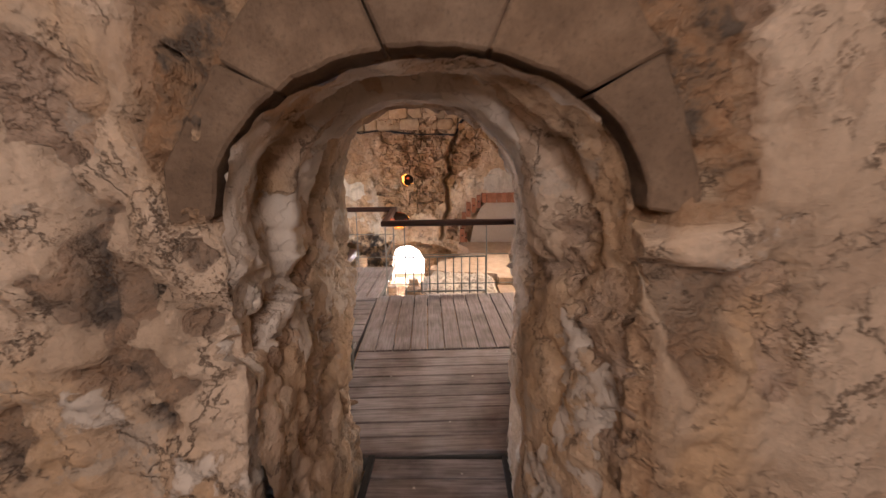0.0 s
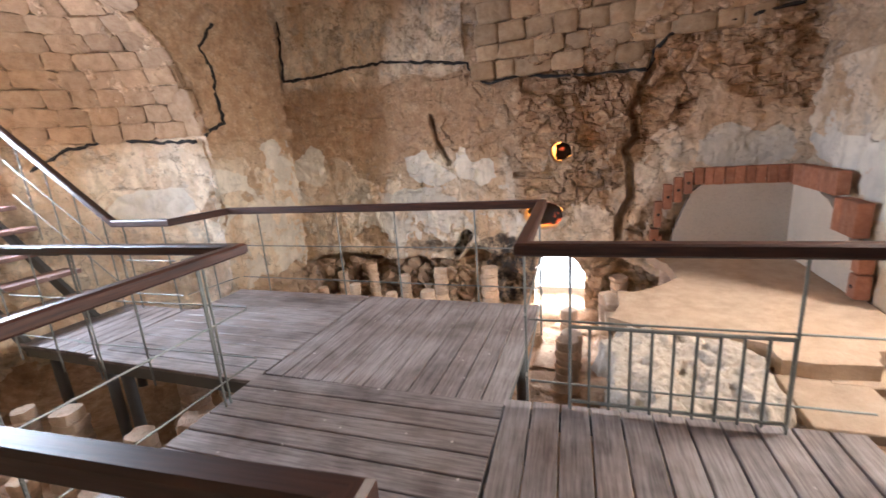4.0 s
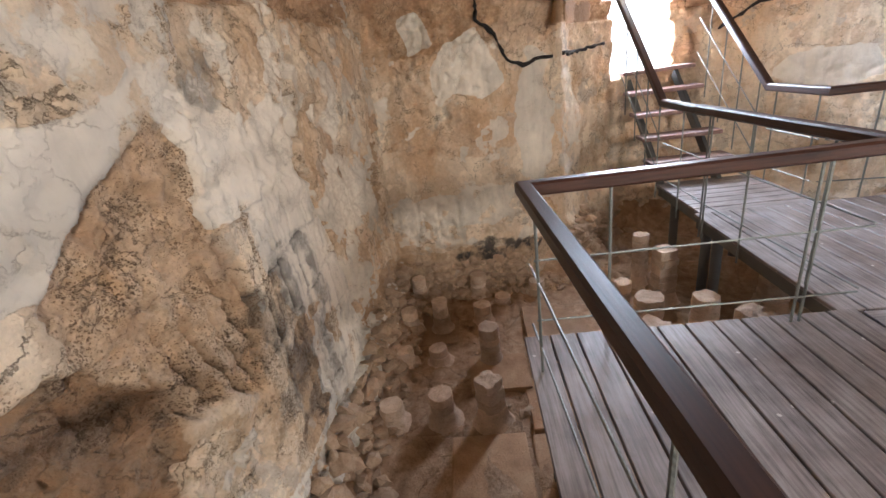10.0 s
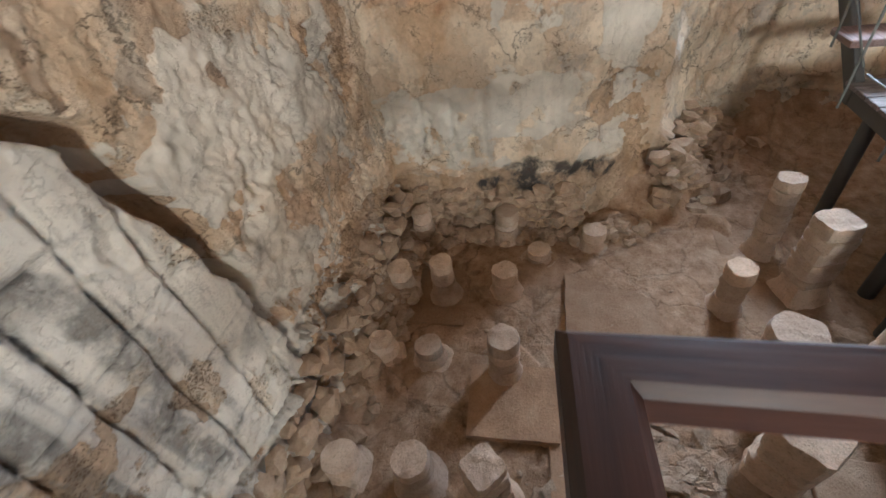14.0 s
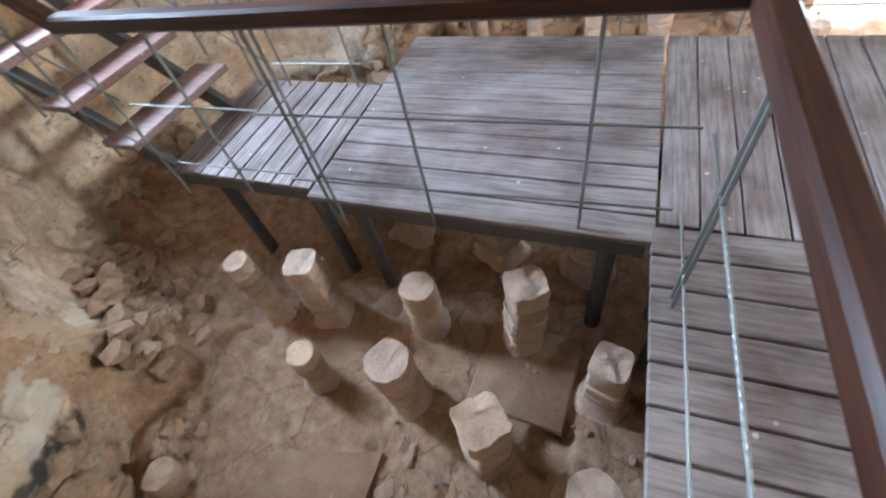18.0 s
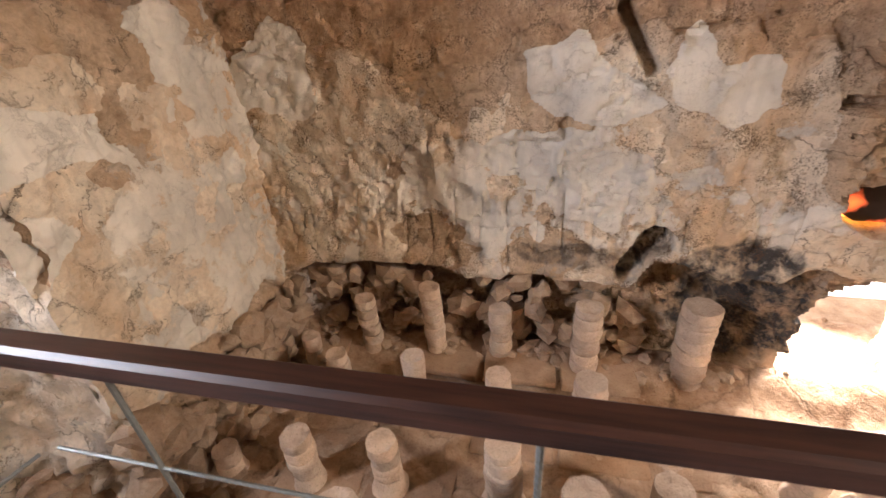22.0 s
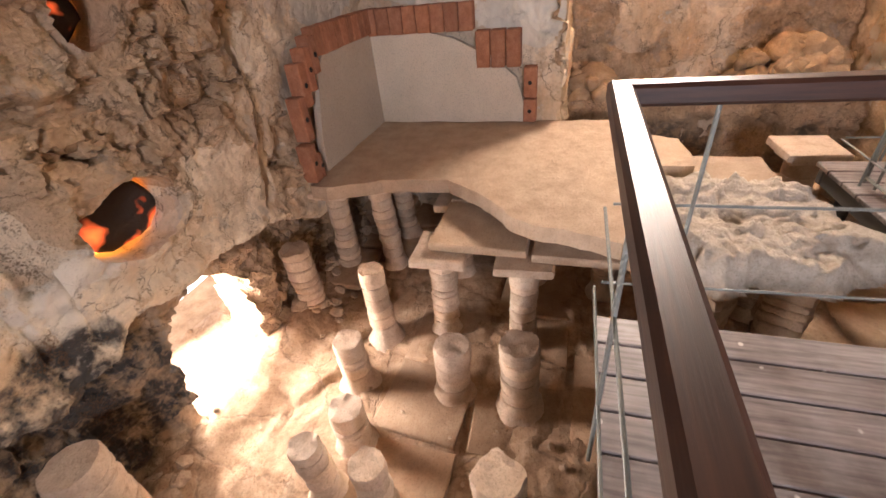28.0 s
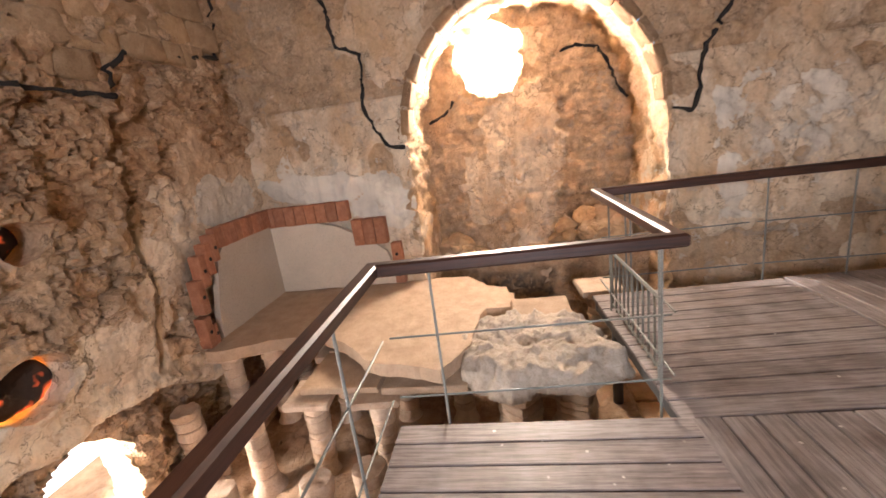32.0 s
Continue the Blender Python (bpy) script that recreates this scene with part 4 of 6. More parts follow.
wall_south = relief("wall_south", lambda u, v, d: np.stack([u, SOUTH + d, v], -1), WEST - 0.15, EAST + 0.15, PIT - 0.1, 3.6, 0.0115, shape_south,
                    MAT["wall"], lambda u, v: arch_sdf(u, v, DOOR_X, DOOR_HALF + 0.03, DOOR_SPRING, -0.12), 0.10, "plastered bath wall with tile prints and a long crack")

APSE_Y, APSE_R, APSE_SPRING = 5.80, 1.62, 1.75


def shape_west(u, v):
    bias = np.interp(v, [-1, 1.3, 1.7, 3], [0.42, 0.42, -0.15, -0.3]) + 0 * u
    plas = ramp(fbm(u * 1.0, v * 1.0, 51.0, 6) + bias, -0.04, 0.04)
    depth, own = masonry(u, v, plas, 51)
    foot = 1 - ramp(v, -0.50 + 0.08 * fbm(u * 3, v * 0, 3, 4), -0.40 + 0.08 * fbm(u * 3, v * 0, 3, 4))
    low_n = ramp(u, 7.2, 7.5) * (1 - ramp(v, -0.30 + 0.2 * fbm(u * 3, v * 0, 9, 4), -0.25 + 0.2 * fbm(u * 3, v * 0, 9, 4)))
    rocks, _ = crag(u, v, 22, 0.22, 0.7)
    depth = depth * (1 - foot) + foot * (0.03 + 1.1 * rocks)
    depth = depth * (1 - low_n) + low_n * (-0.05 + 1.3 * rocks + 0.05 * ramp(-v, 0.25, 0.9))
    # prints of the wall tiles in the lower plaster
    band = ramp(v, -0.32, -0.24) * (1 - ramp(v, 0.12, 0.2)) * (1 - ramp(u, 4.2, 4.4))
    depth = depth - 0.022 * band * (1 - ramp(np.abs(((u + 0.03 * fbm(u * 3, v * 3, 3, 3)) / 0.24) % 1.0 - 0.5), 0.0, 0.08))
    depth = depth + 0.02 * ramp(-np.abs(v + 0.38), -0.05, 0.0)
    # the corner towards the apse is worn round
    depth = depth - 0.42 * ramp(u, 3.3, 4.35) ** 1.3 * (1 - ramp(u, 4.3, 4.4)) * (1 - ramp(v, 1.7, 2.1))
    pale = patch(u, v, [(2.62, 2.01), (2.80, 2.03), (2.97, 1.73), (2.68, 1.66)], 0.04) + patch(u, v, [(2.81, 1.45), (3.08, 1.77), (3.36, 1.80), (3.50, 1.52), (3.63, 1.30), (3.27, 1.22), (2.95, 1.18)], 0.06) + 0.7 * blob(u, v, 3.95, 0.8, 0.2, 0.7, 0.6) + 0.5 * blob(u, v, 3.2, 0.05, 0.9, 0.2, 0.6)
    pale = pale + patch(u, v, [(7.30, 1.42), (8.05, 1.26), (8.14, 0.95), (7.71, 1.05), (7.35, 0.99)], 0.05) + patch(u, v, [(7.25, 0.95), (7.45, 0.99), (7.72, 0.76), (7.47, 0.58), (7.2, 0.62)], 0.05) + patch(u, v, [(8.39, 1.62), (8.78, 1.50), (9.08, 1.30), (8.61, 1.25), (8.41, 1.36)], 0.05) + 0.8 * blob(u, v, 8.8, 0.7, 0.12, 0.14, 0.7) + 0.7 * blob(u, v, 8.6, 1.6, 0.2, 0.12, 0.6)
    pale = pale + 0.5 * pale_flakes(u, v, 57, 0.0, 0.12) * (1 - ramp(v, 1.6, 1.9))
    soot_and_shade = 0.9 * blob(u, v, 3.45, -0.52, 0.40, 0.12, 0.8) + 0.08 * foot + 0.25 * band * ramp(fbm(u * 3, v * 3, 2, 4), 0.1, 0.3) + 0.1 * low_n
    return depth, {"plaster": plas * (1 - 0.7 * foot) * (1 - low_n), "pale": np.clip(pale * (1 - foot) * (1 - low_n), 0, 1), "soot_and_shade": np.clip(soot_and_shade, 0, 1), "cell": own, "clay": 0.6 * ramp(v + 0.3 * fbm(u * 2, v * 2, 14, 4), 1.45, 1.8) * (1 - np.clip(pale, 0, 1)) + 0.5 * blob(u, v, 3.2, 0.85, 0.6, 0.22, 0.9) + 0.35 * blob(u, v, 2.6, 1.0, 0.2, 0.6, 0.6)}


wall_west = relief("wall_west", lambda u, v, d: np.stack([WEST + d, u, v], -1), SOUTH - 0.1, NORTH + 0.1, PIT - 0.1, 5.1, 0.018, shape_west, MAT["wall"],
                   lambda u, v: arch_sdf(u, v, APSE_Y, 1.60, APSE_SPRING, rag=0.02), 0.0, "bath wall with flaking cream plaster over rough stone")


def place_apse(u, v, d):
    a, r = u / APSE_R, APSE_R - d
    phi = np.clip((v - APSE_SPRING) / APSE_R, 0, math.pi / 2)
    return np.stack([WEST + 0.06 - r * np.cos(phi) * np.cos(a) * 1.05, APSE_Y + r * np.cos(phi) * np.sin(a), np.where(v > APSE_SPRING, APSE_SPRING + r * np.sin(phi), v)], -1)


def shape_apse(u, v):
    plas = ramp(fbm(u * 1.2, v * 1.2, 61.0, 5) + np.where(v > 1.8, -0.6, 0.4), -0.05, 0.05)
    depth, own = masonry(u, v, plas, 61, 0.24)
    foot = 1 - ramp(v, -0.5, -0.38)
    rocks, _ = crag(u, v, 25, 0.24, 0.7)
    depth = depth + foot * (0.06 + 1.2 * rocks) + 0.15 * (1 - ramp(v, -0.95, -0.4)) * fbm(u * 2, v * 2, 1, 3)
    pale = 0.9 * blob(u, v, 1.7, 0.95, 0.5, 0.22) + 0.5 * blob(u, v, -1.8, 0.7, 0.4, 0.7)
    return depth, {"plaster": plas, "pale": np.clip(pale, 0, 1), "soot_and_shade": 0.2 * foot, "cell": own, "clay": 0.6 * ramp(v, 1.6, 1.9)}


def hole_apse(u, v):
    box = np.maximum(np.abs(u + 0.36) - 0.42, np.maximum(1.12 - v, v - 2.72))
    bite = oval_sdf(u, v, -0.80, 2.15, 0.22, 0.20)
    door = np.minimum(box, bite) + 0.10 * fbm(u * 4, v * 4, 3, 3)
    return np.minimum(door, np.maximum(u + 2.12, v - 1.95))


wall_apse = relief("wall_apse", place_apse, -math.pi / 2 * APSE_R, math.pi / 2 * APSE_R, PIT - 0.1, APSE_SPRING + APSE_R * 1.5, 0.025, shape_apse, MAT["wall"],
                   hole_apse, 0.45, "curved stone apse with a half dome and a broken doorway")

ALC_Y, ALC_HALF, ALC_SPRING, ALC_BACK = 5.90, 1.30, 1.60, 3.25


def shape_east(u, v):
    plas = ramp(fbm(u * 1.1, v * 1.1, 71.0, 5) + np.where(v > 2.0, -0.1, 0.22), -0.05, 0.05)
    depth, own = masonry(u, v, plas, 71)
    pale = 0.4 * blob(u, v, 3.6, 1.15, 0.6, 0.6, 0.7) + 0.95 * blob(u, v, 8.2, 1.15, 0.7, 0.16, 0.6) + 0.9 * blob(u, v, 7.55, 0.9, 0.3, 0.25, 0.6) + 0.35 * pale_flakes(u, v, 77, 0.02, 0.14) * (1 - ramp(v, 1.7, 2.0))
    return depth, {"plaster": plas, "pale": np.clip(pale, 0, 1), "cell": own, "clay": 0.2 * ramp(v + 0.3 * fbm(u * 2, v * 2, 8, 4), 1.35, 1.7)}


wall_east = relief("wall_east", lambda u, v, d: np.stack([EAST - d, u, v], -1), SOUTH - 0.1, NORTH + 0.1, PIT - 0.1, 5.1, 0.026, shape_east, MAT["wall"],
                   lambda u, v: arch_sdf(u, v, ALC_Y, ALC_HALF, ALC_SPRING, rag=0.02), 0.0, "bath wall with pale plaster and an arched recess")


def place_arch(cu, half, spring, along):
    """Sides and vault of a passage: v runs up one side, over and down the other."""
    side = spring - PIT + 0.1

    def place(u, v, d):
        a = np.clip((v - side) / half, 0, math.pi)
        r = half - d
        x = np.where(v < side, -r, np.where(v > side + math.pi * half, r, -r * np.cos(a)))
        z = np.where(v < side, PIT - 0.1 + v, np.where(v > side + math.pi * half, spring - (v - side - math.pi * half), spring + r * np.sin(a)))
        return along(u, cu + x, z)

    return place, 2 * side + math.pi * half


def shape_alcove(u, v):
    plas = ramp(fbm(u * 1.3, v * 1.3, 81.0, 5) - 0.1, -0.05, 0.05)
    depth, own = masonry(u, v, plas, 81, 0.3)
    return depth, {"plaster": plas, "pale": 0.4 * blob(u, v, 2.5, 1.5, 0.6, 0.6), "cell": own, "clay": 0.12}


_place, _len = place_arch(ALC_Y, ALC_HALF, ALC_SPRING, lambda u, y, z: np.stack([u, y, z], -1))
wall_alcove_side = relief("wall_alcove_side", _place, EAST - 0.05, ALC_BACK + 0.05, 0.0, _len, 0.04, shape_alcove, MAT["wall"], label="rough stone sides and arch of the recess")


def shape_alcove_back(u, v):
    plas = ramp(fbm(u * 1.2, v * 1.2, 91.0, 5) + np.where(v > 1.9, -0.3, -0.12), -0.05, 0.05)
    depth, own = masonry(u, v, plas, 91, 0.22, 1.3)
    return depth, {"plaster": plas, "pale": 0.3 * blob(u, v, 6.0, 0.7, 0.8, 0.4), "cell": own, "clay": 0.03 + 0.15 * ramp(fbm(u * 1.6, v * 1.6, 6, 4), -0.15, 0.15)}


wall_alcove_back = relief("wall_alcove_back", lambda u, v, d: np.stack([ALC_BACK - d, u, v], -1), ALC_Y - ALC_HALF - 0.1, ALC_Y + ALC_HALF + 0.1, PIT - 0.1, 3.1, 0.024,
                          shape_alcove_back, MAT["wall"], lambda u, v: oval_sdf(u, v, 6.28, 2.45, 0.42, 0.46, 0.12, 4), 0.12, "rubble back wall of the recess with a broken hole")


def shape_vault(u, v):
    return 0.05 * fbm(u * 1.5, v * 1.5, 5, 4), {"plaster": np.ones(u.shape)}


ceiling = relief("ceiling", lambda u, v, d: np.stack([u, 5.65 - (3.55 - d) * np.cos(v), 3.35 + (1.55 - d) * np.sin(v)], -1), WEST - 0.2, EAST + 0.2, 0.0, math.pi, 0.06,
                 shape_vault, MAT["wall"], label="plastered stone barrel vault")

# ---- the passage and the anteroom ----
FACE = 1.35
FRONT_X, FRONT_HALF, FRONT_RISE, FRONT_SPRING = 0.28, 0.53, 0.38, 1.54
RING_X, RING_Z = 0.31, 1.627


def hole_face(u, v):
    over = (np.hypot((u - FRONT_X) / FRONT_HALF, (v - FRONT_SPRING) / FRONT_RISE) - 1) * FRONT_RISE
    return np.where(v > FRONT_SPRING, over, np.abs(u - FRONT_X) - FRONT_HALF)


def shape_passage(u, v):
    plas = ramp(fbm(u * 2.2, v * 2.2, 15.0, 5) + 0.2, -0.04, 0.04)
    depth, own = masonry(u, v, plas, 15, 0.22)
    depth = depth * 0.9 + 0.03 * fbm(u * 3, v * 3, 6, 4)
    side = DOOR_SPRING - PIT + 0.1
    arch = ramp(v, side - 0.25, side - 0.1) * (1 - ramp(v, side + math.pi * DOOR_HALF + 0.1, side + math.pi * DOOR_HALF + 0.25))
    collar = np.maximum(arch, 0.4 * ramp(v, side - 0.5, side - 0.2) * (1 - ramp(v, side + math.pi * DOOR_HALF + 0.2, side + math.pi * DOOR_HALF + 0.5))) * (1 - ramp(u + 0.05 * fbm(v * 4, u * 4, 3, 3), FACE + 0.16, FACE + 0.22))
    depth = depth * (1 - 0.5 * collar) + (0.018 + 0.03 * fbm(u * 6, v * 3, 9, 4)) * collar
    plas = np.maximum(plas, collar)
    band = arch * ramp(u, FACE + 0.30, FACE + 0.36) * (1 - ramp(u, FACE + 0.52, FACE + 0.56))
    depth = depth * (1 - 0.6 * band) + 0.055 * band
    return depth, {"plaster": np.maximum(plas, band), "pale": np.clip(0.5 * ramp(fbm(u * 3.2, v * 2.2, 19, 6), 0.04, 0.16) + 0.3 * band, 0, 1), "soot_and_shade": 0.35 * ramp(fbm(u * 4, v * 4, 23, 4), 0.15, 0.35), "cell": own}


def place_passage(u, v, d):
    """A low elliptic arch at the face that narrows to a round one at the room; v runs up one side, over and down the other."""
    s = ramp(u, FACE, FACE + 0.5)
    cx, half, rise, spring = FRONT_X * (1 - s) + DOOR_X * s, FRONT_HALF * (1 - s) + DOOR_HALF * s, FRONT_RISE * (1 - s) + DOOR_HALF * s, FRONT_SPRING * (1 - s) + DOOR_SPRING * s
    side = DOOR_SPRING - PIT + 0.1
    a = np.clip((v - side) / DOOR_HALF, 0, math.pi)
    over = v - side - math.pi * DOOR_HALF
    k = (spring - PIT + 0.1) / side
    x = np.where(v < side, -(half - d), np.where(over > 0, half - d, -(half - d) * np.cos(a)))
    z = np.where(v < side, PIT - 0.1 + v * k, np.where(over > 0, spring - over * k, spring + (rise - d) * np.sin(a)))
    return np.stack([cx + x, u, z], -1)


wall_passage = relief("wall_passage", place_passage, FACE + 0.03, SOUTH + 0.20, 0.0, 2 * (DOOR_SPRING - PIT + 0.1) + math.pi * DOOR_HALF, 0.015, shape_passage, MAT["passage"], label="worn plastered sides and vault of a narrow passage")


def shape_face(u, v):
    right = ramp(u + 0.05 * fbm(u * 2, v * 2, 3, 3) - 0.10 * (1.83 - v), 1.13, 1.17)
    plas = ramp(fbm(u * 1.6, v * 1.6, 41.0, 6) + 0.42 + 0.8 * right, -0.03, 0.03)
    depth, own = masonry(u, v, plas, 41, 0.15, 1.0)
    holes = ramp(fbm(u * 3.3, v * 3.3, 27, 5), 0.20, 0.24) * (1 - right) * ramp(v, 0.5, 0.8)
    for cu, cv, ru, rv in ((-0.36, 1.24, 0.06, 0.05), (-0.33, 1.43, 0.035, 0.04), (-0.52, 1.11, 0.06, 0.06), (-0.49, 0.96, 0.06, 0.05), (-0.45, 1.04, 0.07, 0.04)):
        holes = np.maximum(holes, blob(u, v, cu, cv, ru, rv, 0.6))
    crack = 1 - ramp(line_dist(u, v, [(-0.66, 1.7), (-0.60, 1.4), (-0.63, 1.2), (-0.52, 0.9)]) + 0.03 * fbm(u * 7, v * 7, 2, 4), 0.012, 0.04)
    rough, _ = crag(u, v, 44, 0.12, 0.8)
    depth = depth - (0.045 - 0.5 * rough) * holes - 0.03 * crack
    # the bare arch: rough stone round the wedge stones
    reach = 0.72 + 0.06 * ramp(u, DOOR_X - 0.2, DOOR_X + 0.3)
    d = np.hypot(u - RING_X, v - RING_Z) - reach + 0.06 * fbm(u * 4, v * 4, 4, 4)
    ring = (1 - ramp(d, -0.012, 0.012)) * ramp(v + 0.06 * fbm(u * 5, v * 5, 1, 3), 1.49, 1.53)
    shaggy, own2 = crag(u, v, 47, 0.15, 0.75)
    depth = depth * (1 - ring) + ring * (-0.03 + 1.5 * shaggy)
    core = (1 - ramp(np.hypot(u - RING_X, v - RING_Z), 0.57, 0.60)) * ramp(v, 1.46, 1.5)
    depth = depth * (1 - core) - 0.12 * core
    gap = patch(u, v, [(0.83, 1.40), (1.05, 1.38), (1.08, 1.11), (0.99, 1.03), (0.89, 1.16)], 0.02)
    red = blob(u, v, 0.80, 0.85, 0.10, 0.42, 0.5) * (1 - gap)
    depth = depth * (1 - red) + red * (-0.01 + 1.2 * rough) - 0.07 * gap
    d0 = hole_face(u, v)
    depth = depth * (1 - 0.75 * right) + 0.05 * right + 0.04 * (1 - ramp(u, -0.72, -0.6)) - 0.03 * (1 - ramp(d0, 0.0, 0.10)) * (1 - ring)
    pale = 0.35 * ramp(fbm(u * 2.4, v * 2.4, 14, 6), -0.05, 0.15) * (1 - ring) * (1 - right) * (1 - holes) * (1 - red)
    # dark crevices: shade is painted into the plaster holes and the crack
    soot_and_shade = 0.55 * holes + 0.5 * gap + 0.3 * crack + 0.28 * ring
    clay = 0.55 * gap + 0.85 * ring + 0.7 * red + 0.35 * holes
    return depth, {"plaster": plas * (1 - ring) * (1 - gap) * (1 - holes) * (1 - red), "pale": np.clip(pale - gap, 0, 1), "soot_and_shade": np.clip(soot_and_shade, 0, 1), "cell": np.where(ring > 0.5, 0.3 * own2, own), "clay": clay, "pit": 0.1 * (1 - right)}


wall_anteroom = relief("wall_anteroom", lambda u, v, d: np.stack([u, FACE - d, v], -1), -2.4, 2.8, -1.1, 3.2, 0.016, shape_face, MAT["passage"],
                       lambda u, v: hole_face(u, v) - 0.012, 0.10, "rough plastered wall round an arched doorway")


def plain_wall(name, lo, hi, label, mat):
    bm = box_bm(*(b - a for a, b in zip(lo, hi)))
    ob = part(name, bm, mat)
    ob.location = [(a + b) / 2 for a, b in zip(lo, hi)]
    return tagged(ob, label, kind="structure")


plain_wall("wall_anteroom_west", (-2.7, -3.6, -1.1), (-2.4, FACE, 3.2), "plain plastered anteroom wall", MAT["vault"])
plain_wall("wall_anteroom_east", (2.8, -3.6, -1.1), (3.1, FACE, 3.2), "plain plastered anteroom wall", MAT["vault"])
plain_wall("wall_anteroom_back", (-2.7, -3.9, -1.1), (3.1, -3.6, 3.2), "plain plastered anteroom wall", MAT["vault"])
plain_wall("ceiling_anteroom", (-2.7, -3.9, 3.2), (3.1, FACE, 3.4), "plain plastered anteroom ceiling", MAT["vault"])
plain_wall("floor_anteroom", (-2.7, -3.9, -1.3), (3.1, SOUTH - 0.14, -0.22), "dusty anteroom floor under the boardwalk", MAT["earth"])


# ---- pit floor and ground ----
def shape_pit(u, v):
    d = 0.04 * fbm(u * 1.2, v * 1.2, 2, 4) + 0.022 * fbm(u * 7, v * 7, 4, 5)
    p, j, _ = facets(u / 0.62 + 0.25 * fbm(u * 2, v * 2, 5, 3), v / 0.5 + 0.25 * fbm(u * 2, v * 2, 8, 3), 3)
    d = d + 0.028 * p - 0.03 * (1 - ramp(j, 0.0, 0.05)) * ramp(fbm(u * 1.5, v * 1.5, 12, 3), -0.2, 0.0)
    d = d - 0.09 * blob(u, v, -2.62, 4.60, 0.12, 0.16, 0.3)
    for wall, at in ((u, WEST), (u, EAST)):
        d = d + 0.10 * ramp(-np.abs(wall - at), -0.25, 0.0) * ramp(fbm(u * 3, v * 3, 9, 3), -0.1, 0.3)
    d = d + 0.12 * ramp(-np.abs(v - NORTH), -0.3, 0.0) + 0.10 * ramp(-np.abs(v - SOUTH), -0.3, 0.0)
    d = d + 0.45 * ramp(np.hypot(u - WEST, v - APSE_Y), 1.05, 1.7) * ramp(-u, 4.9, 5.2) * (0.7 + 0.6 * fbm(u * 3, v * 3, 1, 3))
    return d, {}


floor = relief("floor", lambda u, v, d: np.stack([u, v, PIT + d], -1), -6.7, 3.6, SOUTH - 0.2, NORTH + 0.9, 0.025, shape_pit, MAT["pit"], label="dusty earth floor of the sunken bath")

bm = bmesh.new()
for a, b, c, d in (((-900, -900), (900, -900), (900, -3.95), (-900, -3.95)), ((-900, 9.9), (900, 9.9), (900, 900), (-900, 900)),
                   ((-900, -3.95), (-7.1, -3.95), (-7.1, 9.9), (-900, 9.9)), ((3.7, -3.95), (900, -3.95), (900, 9.9), (3.7, 9.9))):
    bm.faces.new([bm.verts.new((x, y, -1.05)) for x, y in (a, b, c, d)])
tagged(part("ground", bm, MAT["earth"]), "bare dry ground outside the bath house", kind="structure")


# ---- timber walkway ----
PLANK_T = 0.03


def deck(name, origin, turn, w, l, along, label, joists=True, top=0.0, pitch=0.158):
    """A deck whose south-west corner is at origin, turned by some degrees; the planks run along x or y."""
    base = pose(origin[0], origin[1], top, 0, 0, turn)
    root = empty(name)
    root.matrix_basis = base
    tagged(root, label, "walkway", "timber walkway")
    across, length = (l, w) if along == "x" else (w, l)
    n = max(1, round(across / pitch))
    each = across / n
    bm = box_bm(length - 0.004, each - 0.010, PLANK_T, 0.004)
    me = bpy.data.meshes.new("plank")
    bm.to_mesh(me)
    bm.free()
    me.materials.append(MAT["deck"])
    r = random.Random(name + str(origin))
    for k in range(n):
        c = (k + 0.5) * each
        dz = -PLANK_T / 2 + r.uniform(-0.0015, 0.0015)
        m = pose(w / 2, c, dz, 0, 0, 180 * r.randint(0, 1)) if along == "x" else pose(c, l / 2, dz, 0, 0, 90 + 180 * r.randint(0, 1))
        shared("plank", me, m, root)
    if joists:
        z = -PLANK_T - 0.055
        for c in (0.05, w - 0.05):
            ob = part("edge_beam", box_bm(0.05, l - 0.04, 0.10, 0.004), MAT["beam"], root, "grey steel edge beam")
            ob.location = (c, l / 2, z)
        for c in (0.05, l - 0.05):
            ob = part("edge_beam", box_bm(w - 0.16, 0.05, 0.10, 0.004), MAT["beam"], root, "grey steel edge beam")
            ob.location = (w / 2, c, z)
        for cx in (0.16, w - 0.16):
            for cy in (0.16, l - 0.16):
                h = -PIT + z + 0.05 - 0.0
                bmr = rod_bm([(cx, cy, z - 0.03), (cx, cy, z - h + 0.02)], 0.045, 12)
                part("support_post", bmr, MAT["beam"], root, "dark round steel post", True)
    return root


passage_walk = deck("boardwalk", (-0.15, -1.6), 0, 0.78, 4.04, "x", "weathered brown boardwalk through the passage", False)
for x in (0.012, 0.768):
    ob = part("edge_strip", box_bm(0.035, 4.03, 0.05, 0.004), MAT["dark_line"], passage_walk, "black steel edge strip")
    ob.location = (x, 2.02, 0.002)
deck("boardwalk", (-0.455, 2.46), 3.0, 1.73, 1.365, "x", "weathered brown plank deck before the passage")
deck("boardwalk", (-0.535, 3.838), 3.6, 1.72, 1.59, "y", "weathered grey-brown plank deck beside the gate")
deck("boardwalk", (-2.30, 3.50), 2.2, 1.74, 1.82, "x", "weathered plank deck by the low corner rail")
deck("boardwalk", (-2.345, 5.335), 0.6, 1.73, 1.56, "y", "dusty grey plank deck near the furnace mouth")
deck("boardwalk", (-4.03, 5.19), 1.0, 1.68, 1.68, "x", "dusty grey plank deck leading to the stairs")
deck("boardwalk", (-5.10, 5.25), 0.6, 1.05, 1.00, "y", "small plank landing at the foot of the stairs", True, -0.012, 0.125)

# ---- railings ----
RAIL_W, RAIL_H, RAIL_Z = 0.076, 0.07, 0.955


